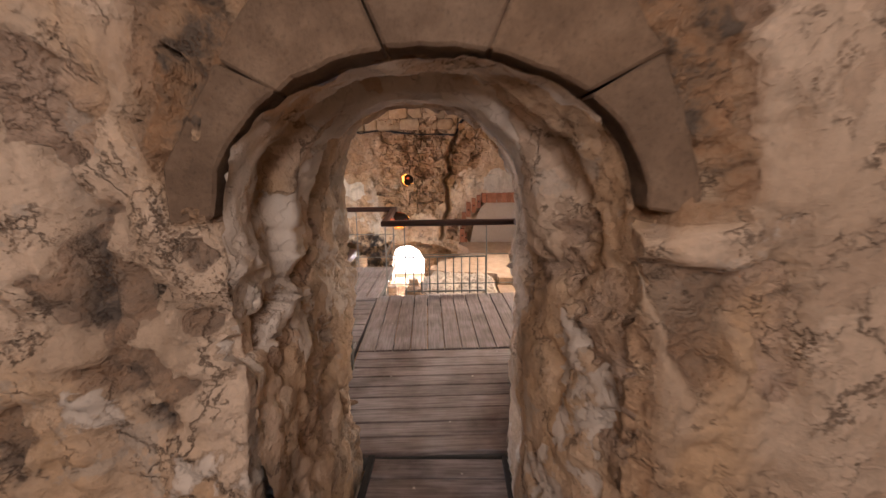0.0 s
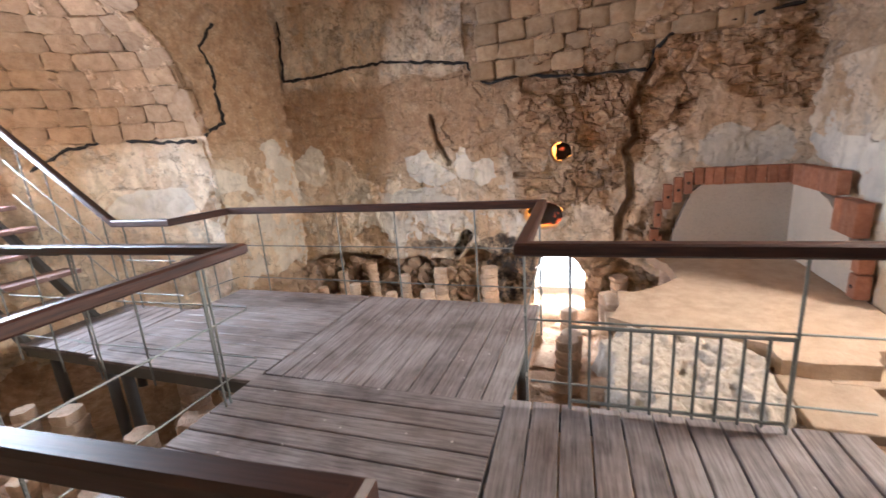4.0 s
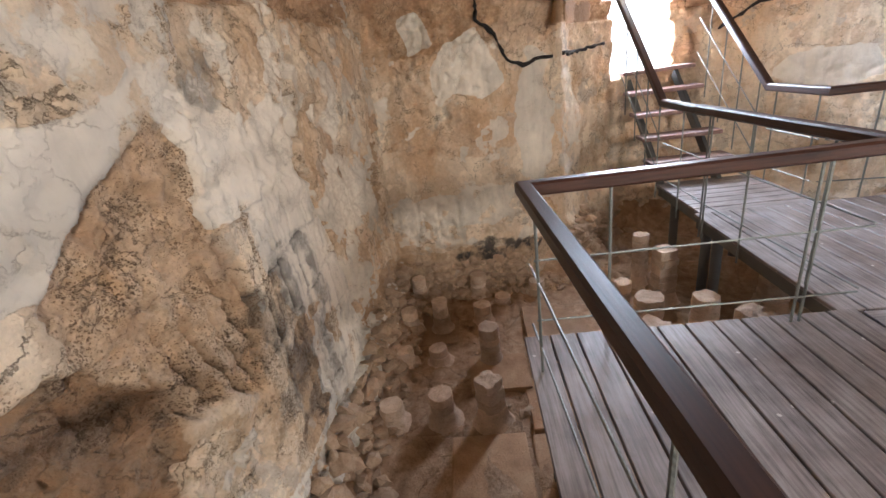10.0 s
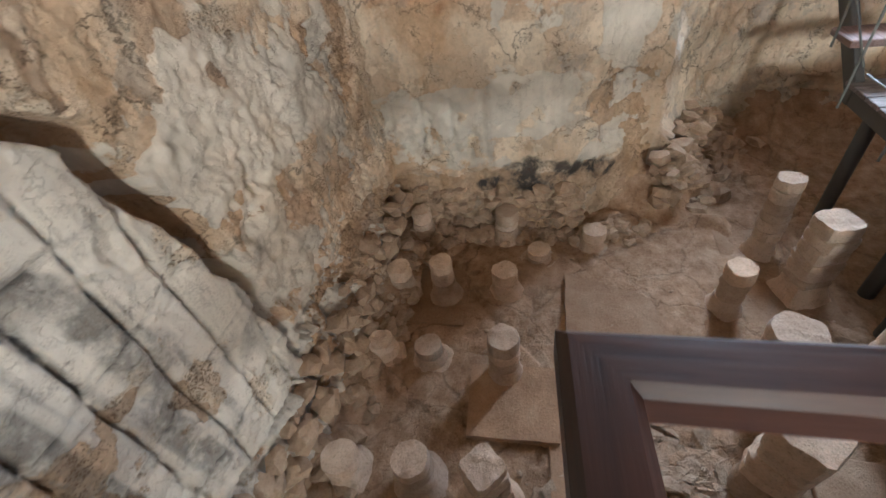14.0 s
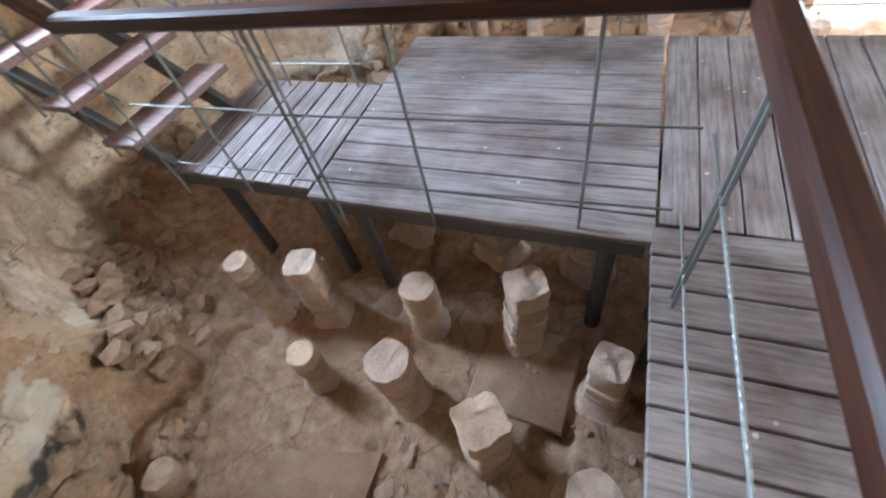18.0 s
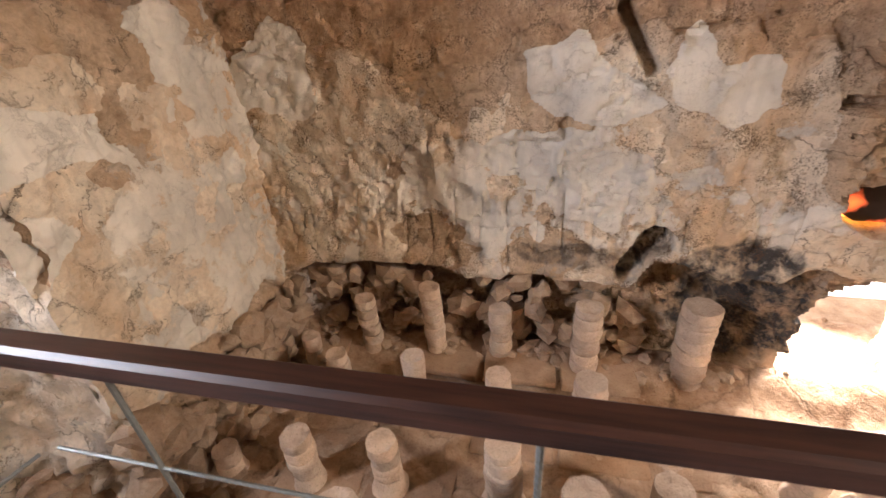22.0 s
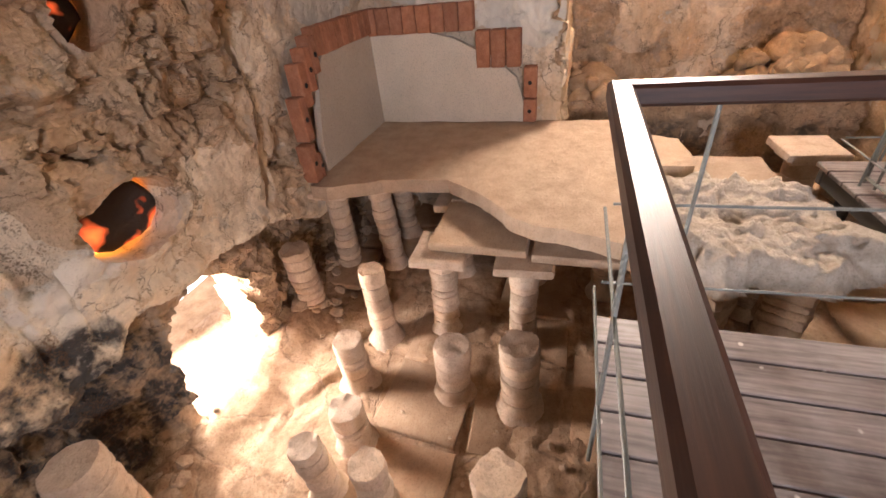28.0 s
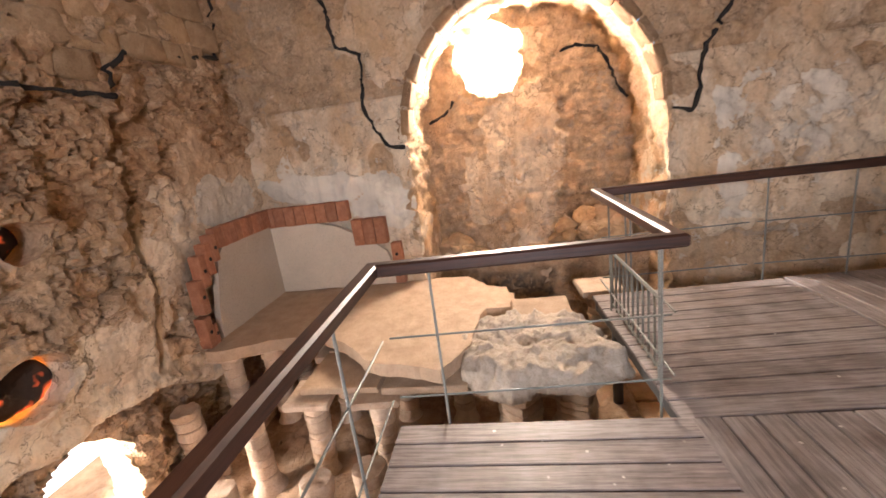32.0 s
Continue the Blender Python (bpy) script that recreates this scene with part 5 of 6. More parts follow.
def railing(name, pts, label, posts):
    """A dark wooden handrail on thin steel bars, with two long bars below it."""
    root = empty(name, (pts[0][0], pts[0][1], 0))
    inv = Matrix.Translation((-pts[0][0], -pts[0][1], 0))
    tagged(root, label, "railing", "walkway railing")
    P = [Vector(p if len(p) == 3 else (*p, RAIL_Z)) for p in pts]
    dirs = [(b - a).normalized() for a, b in zip(P, P[1:])]

    def own(bm):
        bmesh.ops.transform(bm, matrix=inv, verts=bm.verts)
        return bm

    for k, (a, b) in enumerate(zip(P, P[1:])):
        m = pose(0, 0, 0)
        d = dirs[k]
        ang = math.atan2(d.y, d.x)
        bm = beam_bm(a, b, RAIL_W, RAIL_H, dirs[k - 1] if k else None, dirs[k + 1] if k + 1 < len(dirs) else None, 0.012)
        m = Matrix.Translation(a) @ Euler((0, 0, ang)).to_matrix().to_4x4()
        bm = local_bm(bm, m)
        ob = part("handrail", bm, MAT["rail"], root, "dark varnished wooden handrail")
        ob.matrix_basis = inv @ m
        length = (b - a).length
        flat = Vector((d.x, d.y, 0)).normalized()
        for at in posts[k]:
            for s in ((at - 0.02, at + 0.02) if at * 100 % 2 >= 1 else (at,)):
                q = a + d * s
                foot = q.z - RAIL_Z - 0.16
                part("rail_post", own(rod_bm([(q.x, q.y, q.z - RAIL_H + 0.01), (q.x, q.y, foot)], 0.0078, 7)), MAT["steel"], root, "ribbed steel bar")
        for drop in (0.43, 0.80) if length > 0.25 else ():
            o = Vector((0, 0, -drop))
            part("rail_bar", own(rod_bm([a + o + d * 0.03, b + o - d * 0.03], 0.006, 7)), MAT["steel"], root, "thin steel bar")
    return root


railing("railing", [(-0.44, 2.46), (-0.51, 3.71), (-2.225, 3.55), (-2.295, 5.27), (-4.05, 5.16)], "dark wooden handrail on steel bars round the sunken corner",
        [(0.2, 1.05), (0.26, 1.48), (0.42, 1.41), (0.36, 1.02, 1.55)])
railing("railing", [(-4.02, 5.22, 0.93), (-4.86, 5.19, 0.93), (-6.10, 5.08, 2.05)], "dark wooden stair handrail on steel bars", [(0.4,), (0.1, 0.5, 0.9, 1.3)])
railing("railing", [(1.17, 2.46), (1.16, 4.2), (1.09, 5.46), (-0.51, 5.40), (-0.60, 6.93), (-4.03, 6.87), (-4.12, 6.21), (-4.86, 6.18), (-6.15, 6.02, 2.10)],
        "dark wooden handrail on steel bars along the walkway edge", [(0.2, 1.0, 1.64), (1.01,), (0.36, 1.36), (0.08, 1.24), (0.6, 1.4, 2.05, 3.04), (0.3,), (0.1, 0.64), (0.2, 0.6, 1.0, 1.4)])

gate = empty("low_gate", (-0.27, 5.40, 0))
tagged(gate, "low steel bar panel below the handrail", "railing")
for z in (0.06, 0.50):
    part("gate_bar", rod_bm([(0, 0.0, z), (0.99, 0.035, z)], 0.010, 6), MAT["steel"], gate)
for k in range(11):
    x = 0.99 * k / 10
    part("gate_upright", rod_bm([(x, 0.0353 * x, 0.03), (x, 0.0353 * x, 0.51)], 0.008, 6), MAT["steel"], gate)

# ---- stairs up to the western doorway ----
stairs = empty("stairs", (-5.1, 5.2, 0))
tagged(stairs, "open wooden stairs with steel stringers up to the doorway", "stairs")
for k in range(5):
    x, z = -0.10 - 0.27 * k, 0.235 + 0.23 * k
    ob = part("tread", box_bm(0.27, 0.86, 0.045, 0.006), MAT["stair"], stairs, "worn reddish wooden tread")
    ob.location = (x, 0.40, z - 0.022)
for y in (0.10, 0.70):
    part("stringer", beam_bm((0.06, y, 0.0), (-1.30, y, 1.10), 0.05, 0.12, bevel=0.004), MAT["beam"], stairs, "dark sloping stringer")


# ---- brick pillars of the hot floor ----
def disc_mesh(r, t, seed, square, top, foot):
    """One clay disc, chipped at the rim; the topmost one has a broken face."""
    rnd = random.Random(seed)
    n, ph = 28, rnd.uniform(0, 50)
    rims = [(0.0, 0.88), (0.009, 0.975), (t * 0.35, rnd.uniform(0.99, 1.015)), (t * 0.7, rnd.uniform(0.98, 1.01)), (t - 0.009, 0.98), (t, 0.95 if top else 0.90)]
    if foot:
        rims = [(0.0, 1.75), (0.05, 1.42), (t * 0.5, 1.13), (t * 0.75, 1.02), (t - 0.009, 0.99), (t, 0.92)]
    verts, faces = [], []
    for z, k in rims:
        for i in range(n):
            a = 2 * math.pi * i / n
            w = r * k * (1 + (0.12 if square else 0.07) * noise.noise((math.cos(a) * 1.7 + ph, math.sin(a) * 1.7, z * 5)) + 0.045 * noise.noise((math.cos(a) * 5 + ph, math.sin(a) * 5, z * 25)) + 0.03 * noise.noise((math.cos(a) * 11 + ph, math.sin(a) * 11, z * 45)))
            if square:
                w *= 0.94 / max(abs(math.cos(a)), abs(math.sin(a))) ** 0.75
            dz = ((0.02 if square else 0.016) if top and z > t * 0.6 else 0.003) * noise.noise((math.cos(a) * 2 + ph, math.sin(a) * 2, 3.0))
            verts.append((w * math.cos(a), w * math.sin(a), z + dz))
    m = len(rims)
    for j in range(m - 1):
        for i in range(n):
            faces.append((j * n + i, j * n + (i + 1) % n, (j + 1) * n + (i + 1) % n, (j + 1) * n + i))
    last = [(m - 1) * n + i for i in range(n)]
    for ring in (0.68, 0.34):
        ids = []
        for i in range(n):
            v = verts[(m - 1) * n + i]
            x, y = v[0] * ring, v[1] * ring
            ids.append(len(verts))
            verts.append((x, y, t + ((0.026 if square else 0.018) if top else 0.004) * noise.noise((x * 22 + ph, y * 15, 1.0))))
        for i in range(n):
            faces.append((last[i], last[(i + 1) % n], ids[(i + 1) % n], ids[i]))
        last = ids
    faces.append(tuple(last))
    faces.append(tuple(range(n - 1, -1, -1)))
    return verts, faces


def pila(x, y, h, r=0.095, seed=0, square=False, cap=None, label=""):
    root = empty("clay_pedestal", (x, y, PIT - 0.06))
    root.rotation_euler = (0, 0, (seed * 1.7) % 6.28)
    kind = label or ("squared clay floor pedestal with a broken top, standing in the pit" if square else "stubby round pedestal of stacked clay discs" if h < 0.4 else "round pedestal of stacked clay discs with a chipped top")
    tagged(root, kind, "pedestal", "hot floor pedestals")
    rnd = random.Random(seed)
    z, full, lean = 0.0, h + 0.06, (rnd.uniform(-0.04, 0.04), rnd.uniform(-0.04, 0.04))
    while z < full - 0.02:
        t = rnd.uniform(0.045, 0.11) if z else min(rnd.uniform(0.14, 0.2), 0.6 * full)
        t = full - z if full - z - t < 0.06 else t
        verts, faces = disc_mesh(r * rnd.uniform(0.94, 1.04), t, seed * 31 + int(z * 1000), square, z + t > full - 0.02 and not cap, z == 0.0)
        ob = mesh_object("clay_disc", verts, faces, MAT["pila"], root, smooth=True)
        ob.data.set_sharp_from_angle(angle=0.6)
        ob.location = (lean[0] * z + rnd.uniform(-0.004, 0.004), lean[1] * z + rnd.uniform(-0.004, 0.004), z)
        z += t
    for k, (s, t) in enumerate(cap or ()):
        c = part("cap_tile", box_bm(s, s, t, 0.008, 1, 0.006, seed + k), MAT["pila"], root, "square clay capping tile")
        c.location = (lean[0] * full, lean[1] * full, full + sum(t2 for _, t2 in cap[:k]) + t / 2)
        c.rotation_euler = (0, 0, -(seed * 1.7) % 6.28 + 0.06)
    return root


PILLARS = [
    (-4.06, 8.95, 0.57, 0.085), (-3.50, 8.97, 0.73, 0.085), (-2.98, 8.99, 0.53, 0.09), (-2.35, 8.93, 0.69, 0.10),
    (-4.06, 8.37, 0.49, 0.08), (-3.49, 8.37, 0.58, 0.08), (-2.91, 8.40, 0.46, 0.09), (-2.33, 8.37, 0.53, 0.10), (-1.87, 8.37, 0.18, 0.11),
    (-4.03, 7.74, 0.45, 0.09), (-3.52, 7.81, 0.43, 0.09), (-2.82, 7.84, 0.53, 0.105), (-2.42, 7.66, 0.51, 0.11), (-1.95, 7.89, 0.32, 0.10),
    (-4.55, 8.76, 0.26, 0.075), (-4.55, 8.24, 0.12, 0.075), (-4.57, 7.70, 0.24, 0.085), (-1.62, 8.98, 0.70, 0.12),
    (0.12, 9.0, 0.62, 0.11), (-0.03, 8.31, 0.64, 0.09), (-0.48, 8.32, 0.40, 0.10), (-0.41, 7.68, 0.41, 0.11), (-1.18, 8.18, 0.44, 0.085), (-1.20, 7.87, 0.44, 0.09), (-0.88, 8.16, 0.30, 0.10),
    (2.40, 5.84, 0.42, 0.10), (2.37, 5.22, 0.30, 0.10), (1.92, 5.12, 0.42, 0.11), (2.02, 4.66, 0.36, 0.11), (2.42, 6.5, 0.4, 0.11),
    (-4.64, 2.44, 0.28, 0.085), (-4.66, 3.13, 0.26, 0.09), (-4.05, 2.40, 0.20, 0.09), (-4.00, 2.75, 0.32, 0.085), (-4.06, 3.19, 0.20, 0.09), (-4.42, 3.40, 0.09, 0.09),
    (-3.44, 2.77, 0.14, 0.09), (-3.37, 3.25, 0.38, 0.095), (-3.45, 2.44, 0.13, 0.09), (-2.69, 2.47, 0.18, 0.10), (-2.71, 2.87, 0.25, 0.095), (-4.03, 4.58, 0.36, 0.085), (-4.58, 3.80, 0.16, 0.09),
]
for k, (x, y, h, r) in enumerate(PILLARS):
    pila(x, y, h, r, k + 1)
for k, (x, y, h, r) in enumerate([(-3.48, 7.28, 0.70, 0.105), (-2.93, 7.27, 0.72, 0.11), (-0.43, 7.25, 0.52, 0.115), (-2.68, 3.25, 0.39, 0.10), (-1.52, 7.18, 0.62, 0.10), (-1.20, 7.22, 0.62, 0.10), (-2.42, 4.36, 0.45, 0.11), (-2.40, 4.92, 0.48, 0.105), (-1.5, 2.75, 0.35, 0.13), (1.66, 4.50, 0.55, 0.15), (1.72, 4.10, 0.60, 0.16),
                                 (-4.18, 5.03, 0.61, 0.11), (-3.48, 5.11, 0.46, 0.11), (-2.88, 5.12, 0.70, 0.105), (-3.42, 4.63, 0.52, 0.115), (-2.92, 4.46, 0.61, 0.115), (-4.58, 4.93, 0.60, 0.085), (-3.2, 5.8, 0.6, 0.14), (-2.6, 5.8, 0.6, 0.14), (-3.9, 5.9, 0.55, 0.13)]):
    pila(x, y, h, r, 100 + k, square=k % 2 == 1)
tile_cap = [(0.24, 0.04), (0.36, 0.05)]
for k, (x, y) in enumerate([(0.12, 7.87), (0.09, 7.30), (0.66, 8.92), (0.84, 8.56), (0.80, 7.90), (0.80, 7.30), (1.35, 8.60), (1.40, 7.95), (1.40, 7.30), (0.75, 6.75), (1.35, 6.75)]):
    pila(x, y, 0.66 if k < 2 or k in (4, 5, 7, 8, 9, 10) else 0.80, 0.095, 200 + k, cap=tile_cap, label="slim clay floor pillar carrying square capping tiles")
for k, (x, y, h) in enumerate([(1.58, 5.36, 0.80)]):
    pila(x, y, h, 0.12, 230 + k, cap=[(0.30, 0.05), (0.40, 0.06)], label="clay floor pillar with a broad pale capping tile")

# ---- remains of the raised floor in the corner ----
bm = slab_bm([(0.42, 8.95), (0.42, 8.80), (0.56, 8.44), (0.61, 7.92), (0.48, 7.66), (0.19, 7.42), (0.09, 7.24), (0.05, 7.05), (-0.05, 6.76), (0.25, 6.62), (0.95, 6.48), (1.0, 6.27), (1.49, 6.27), (1.55, 6.48), (1.92, 6.70), (1.92, 8.95)], -0.115, -0.01, 0.05, 3)
raised_floor = tagged(part("raised_floor", bm, MAT["mortar"]), "broken remnant of pale mortar floor carried on pillars", "floor remnant")
for k, (x0, y0, x1, y1) in enumerate([(0.05, 7.28, 0.62, 7.91), (0.02, 6.60, 0.62, 7.25), (0.64, 6.60, 1.22, 7.25), (0.64, 7.28, 1.22, 7.91), (1.24, 6.60, 1.80, 7.25), (1.24, 7.28, 1.8, 7.91)]):
    ob = part("floor_slab", box_bm(x1 - x0, y1 - y0, 0.055, 0.008, 1, 0.004, k), MAT["mortar"])
    ob.location = ((x0 + x1) / 2, (y0 + y1) / 2, -0.215)
    tagged(ob, "square clay bridging slab lying on the pillars", "slab", "bridging slabs")
for k, (x0, y0, x1, y1) in enumerate([(0.95, 5.72, 1.42, 6.28), (1.22, 6.22, 1.60, 6.46)]):
    ob = part("floor_slab", box_bm(x1 - x0, y1 - y0, 0.06, 0.008, 1, 0.004, k + 20), MAT["mortar"])
    ob.location = ((x0 + x1) / 2, (y0 + y1) / 2, -0.15)
    tagged(ob, "square clay bridging slab lying on the pillars", "slab", "bridging slabs")


def heap(name, centre, size, base, top, seed, label, category, mat, rough=1.0, grain=0.28, square=2.0):
    """A broken mass of masonry: a rugged top that falls off steeply round a ragged outline."""
    n = 90
    x, y = np.meshgrid(np.linspace(-0.62, 0.62, n) * size[0], np.linspace(-0.62, 0.62, n) * size[1], indexing="ij")
    d = (np.abs(x / size[0] * 2) ** square + np.abs(y / size[1] * 2) ** square) ** (1 / square) * 0.96 + 0.22 * fbm(x * 5 + seed, y * 5, seed, 4)
    rock, _ = crag(x, y, seed, grain, 0.8)
    step = fbm(x * 2.5, y * 2.5, seed + 4, 4) * 5
    step = (np.floor(step) + ramp(step - np.floor(step), 0.0, 0.2)) * 0.035
    in_ = np.sqrt(np.clip(1 - d ** 2, 0, 1)) if square < 3 else 1 - ramp(d, 0.86, 1.0) ** 1.5
    z = base + in_ * (top - base + rough * (1.1 * rock + step))
    x, y = x + 0.03 * fbm(z * 9, y * 9, 2, 3), y + 0.03 * fbm(z * 9, x * 9, 5, 3)
    faces = [(i * n + j, (i + 1) * n + j, (i + 1) * n + j + 1, i * n + j + 1) for i in range(n - 1) for j in range(n - 1) if in_[i, j] + in_[i + 1, j] + in_[i + 1, j + 1] + in_[i, j + 1] > 0]
    ob = mesh_object(name, np.stack([x, y, z], -1).reshape(-1, 3), faces, mat)
    ob.location = (centre[0], centre[1], 0)
    return tagged(ob, label, category)


heap("mortar_lump", (0.42, 6.10), (0.98, 1.15), -0.22, -0.06, 5, "broken white lump of old mortar floor", "rubble", MAT["lump"], 0.85, 0.12, 4.0)
for k, (x, y, h) in enumerate([(0.15, 6.25, 0.81), (0.7, 6.3, 0.81), (0.7, 5.8, 0.81), (0.2, 5.8, 0.81), (1.2, 5.95, 0.80)]):
    pila(x, y, h, 0.13, 260 + k, True)
stone_kinds = []
for k in range(5):
    bm = rock_bm(1, 1, 1, 610 + k, 0.2, 3)
    me = bpy.data.meshes.new("stone")
    bm.to_mesh(me)
    bm.free()
    me.materials.append(MAT["block"])
    stone_kinds.append(me)


def stone_heap(at, rx, ry, h, count, seed, label):
    """A mound of rubble stones bedded in each other."""
    root = empty("fallen_masonry", at)
    tagged(root, label, "rubble")
    rnd = random.Random(seed)
    for k in range(count):
        a, q = rnd.uniform(0, 6.28), math.sqrt(rnd.random())
        s = rnd.uniform(0.17, 0.34) * (1.15 - 0.4 * q)
        z = h * math.sqrt(max(0.0, 1 - q * q)) - 0.35 * s
        shared("stone", rnd.choice(stone_kinds), pose(rx * q * math.cos(a), ry * q * math.sin(a), z, rnd.uniform(-25, 25), rnd.uniform(-25, 25), rnd.uniform(0, 360)) @ Matrix.Diagonal((s, s * rnd.uniform(0.7, 1.0), s * rnd.uniform(0.6, 0.8), 1)), root)
    return root


stone_heap((2.98, 5.15, -0.10), 0.24, 0.48, 0.52, 46, 8, "rounded stump of rubble masonry in the recess")
stone_heap((2.98, 6.90, -0.10), 0.22, 0.30, 0.30, 24, 9, "low heap of rubble masonry in the recess")
plain_wall("floor_recess", (2.80, 4.55, PIT), (3.3, 7.25, -0.12), "rubble bench filling the recess floor", MAT["rubble"])


def shape_bench(u, v):
    depth, own = crag(u, v, 33, 0.26, 0.7)
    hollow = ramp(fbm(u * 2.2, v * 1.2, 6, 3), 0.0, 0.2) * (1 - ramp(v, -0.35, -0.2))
    # the hollows are shallow dents; the darkness of deep ones is painted on
    return 1.3 * depth - 0.05 * hollow + 0.04 * ramp(v, -0.3, -0.1), {"cell": own, "soot_and_shade": 0.8 * hollow, "clay": 0.4, "pit": 0.4}


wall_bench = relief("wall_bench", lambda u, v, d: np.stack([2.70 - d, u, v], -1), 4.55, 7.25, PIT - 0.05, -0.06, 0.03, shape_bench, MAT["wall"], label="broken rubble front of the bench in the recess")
relief("floor_bench", lambda u, v, d: np.stack([u, v, -0.09 + d], -1), 2.66, 3.3, 4.55, 7.25, 0.03, lambda u, v: (0.9 * crag(u, v, 35, 0.2, 0.8)[0], {"clay": np.full(u.shape, 0.3)}), MAT["wall"], label="uneven rubble top of the bench in the recess")

# ---- lime-plastered corner with terracotta flue tiles ----
corner = empty("wall_lining", (1.90, 8.97, 0))
tagged(corner, "restored corner of smooth white plaster framed by terracotta flue tiles", "wall lining")


def panel(outline, thick, to_world, name, mat, parent, label=""):
    bm = slab_bm(outline, 0.0, thick, 0.01, 3, 0.05)
    for v in bm.verts:
        v.co = Vector(to_world(*v.co))
    bmesh.ops.recalc_face_normals(bm, faces=bm.faces[:])
    return part(name, bm, mat, parent, label)


N_LINE = [(-1.24, 0.0), (-1.20, 0.25), (-1.12, 0.50), (-1.04, 0.72), (-0.90, 0.83), (-0.5, 0.88), (0.0, 0.83)]
E_LINE = [(0.0, 0.83), (-0.5, 0.81), (-0.82, 0.73), (-1.18, 0.57), (-1.38, 0.39), (-1.45, 0.15), (-1.46, 0.0)]
panel(N_LINE + [(0.0, 0.0)], 0.06, lambda a, b, t: (a, -t, b), "plaster_panel", MAT["lime"], corner, "smooth white lime plaster")
panel(E_LINE + [(0.0, 0.0)], 0.06, lambda a, b, t: (-t - 0.002, a, b), "plaster_panel", MAT["lime"], corner, "smooth white lime plaster")


def flue_tile(wall, a0, a1, z0, z1, seed):
    """One upright hollow tile; wall is "n" (a along x) or "e" (a along y)."""
    bm = box_bm(abs(a1 - a0) - 0.007, 0.11, z1 - z0 - 0.007, 0.007, 1, 0.003, seed)
    ob = part("flue_tile", bm, MAT["brick"], corner)
    mid, z = (a0 + a1) / 2, (z0 + z1) / 2
    ob.matrix_basis = pose(mid, -0.035, z, 0, 0, 0) if wall == "n" else pose(-0.035, mid, z, 0, 0, 90)
    return ob


seed = 0
for wall, first, last, width, z0, z1 in (("n", -1.02, -0.02, 0.105, 0.80, 1.0), ("e", -1.02, -0.02, 0.128, 0.78, 1.0), ("e", -1.42, -1.03, 0.128, 0.48, 0.78)):
    n = round((last - first) / width)
    for k in range(n):
        seed += 1
        flue_tile(wall, first + (last - first) * k / n, first + (last - first) * (k + 1) / n, z0, z1, seed)
for wall, a0, a1, z0, z1 in (("e", -1.56, -1.44, 0.22, 0.48), ("e", -1.56, -1.44, 0.0, 0.21), ("n", -1.12, -1.03, 0.70, 0.96), ("n", -1.22, -1.13, 0.60, 0.90), ("n", -1.33, -1.23, 0.52, 0.82),
                             ("n", -1.42, -1.33, 0.30, 0.62), ("n", -1.46, -1.36, 0.0, 0.29), ("n", -1.36, -1.31, 0.0, 0.2)):
    seed += 1
    tile = flue_tile(wall, a0, a1, z0, z1, seed)
    # a black disc stands for the shaded hole; the tile is not pierced
    hole = part("hole_disc", rod_bm([(0, 0, 0), (0, 0, 0.004)], 0.018, 10), MAT["dark_line"], tile, "round black disc painted for the shade of a tile's hole")
    hole.matrix_basis = pose(0, -0.0553, 0, 90, 0, 0) if wall == "n" else pose(0, 0.0553, 0, -90, 0, 0)

# ---- lamps in the broken flues ----
def flue_lamp(x, z, ru, rv, seed):
    root = empty("wall_lamp", (x, NORTH + 0.10, z))
    tagged(root, "amber lamp glowing inside a broken wall flue", "lamp")
    pot = part("charred_pot", rock_bm(ru * 1.62, 0.10, rv * 1.6, seed, 0.25, 3), MAT["glow_clay"], root, "charred black clay with the lamp's amber light painted on as glow", True)
    pot.location = (ru * 0.16, 0.03, rv * 0.10)
    ob = part("lamp_panel", box_bm(ru * 2.3, 0.02, rv * 2.3, 0.005), MAT["lamp_glow"], root, "glowing amber panel")
    ob.location = (0, 0.16, 0)
    return root


flue_lamp(-0.62, 1.27, 0.13, 0.13, 3)
flue_lamp(-0.84, 0.45, 0.275, 0.18, 4)

# ---- black lines that mark the rebuilt masonry ----
def marking(name, pts, to_world, radius=0.021):
    fine = []
    for (a, b), (c, d) in zip(pts, pts[1:]):
        n = max(2, int(math.hypot(c - a, d - b) / 0.05))
        fine += [(a + (c - a) * k / n, b + (d - b) * k / n) for k in range(n)]
    fine.append(pts[-1])
    r = random.Random(len(pts))
    pl = [to_world(a + r.uniform(-0.012, 0.012), b + r.uniform(-0.012, 0.012)) for a, b in fine]
    ob = part(name, rod_bm(pl, [radius * r.uniform(0.55, 1.3) for _ in pl], 6), MAT["dark_line"], None, "", True)
    return tagged(ob, "black joint line set into the wall between old and rebuilt stone", kind="structure")


def on_wall(shape, place):
    def to_world(a, b):
        d, _ = shape(np.array([[a]]), np.array([[b]]))
        return Vector(place(np.array([[a]]), np.array([[b]]), d + 0.018)[0, 0])
    return to_world


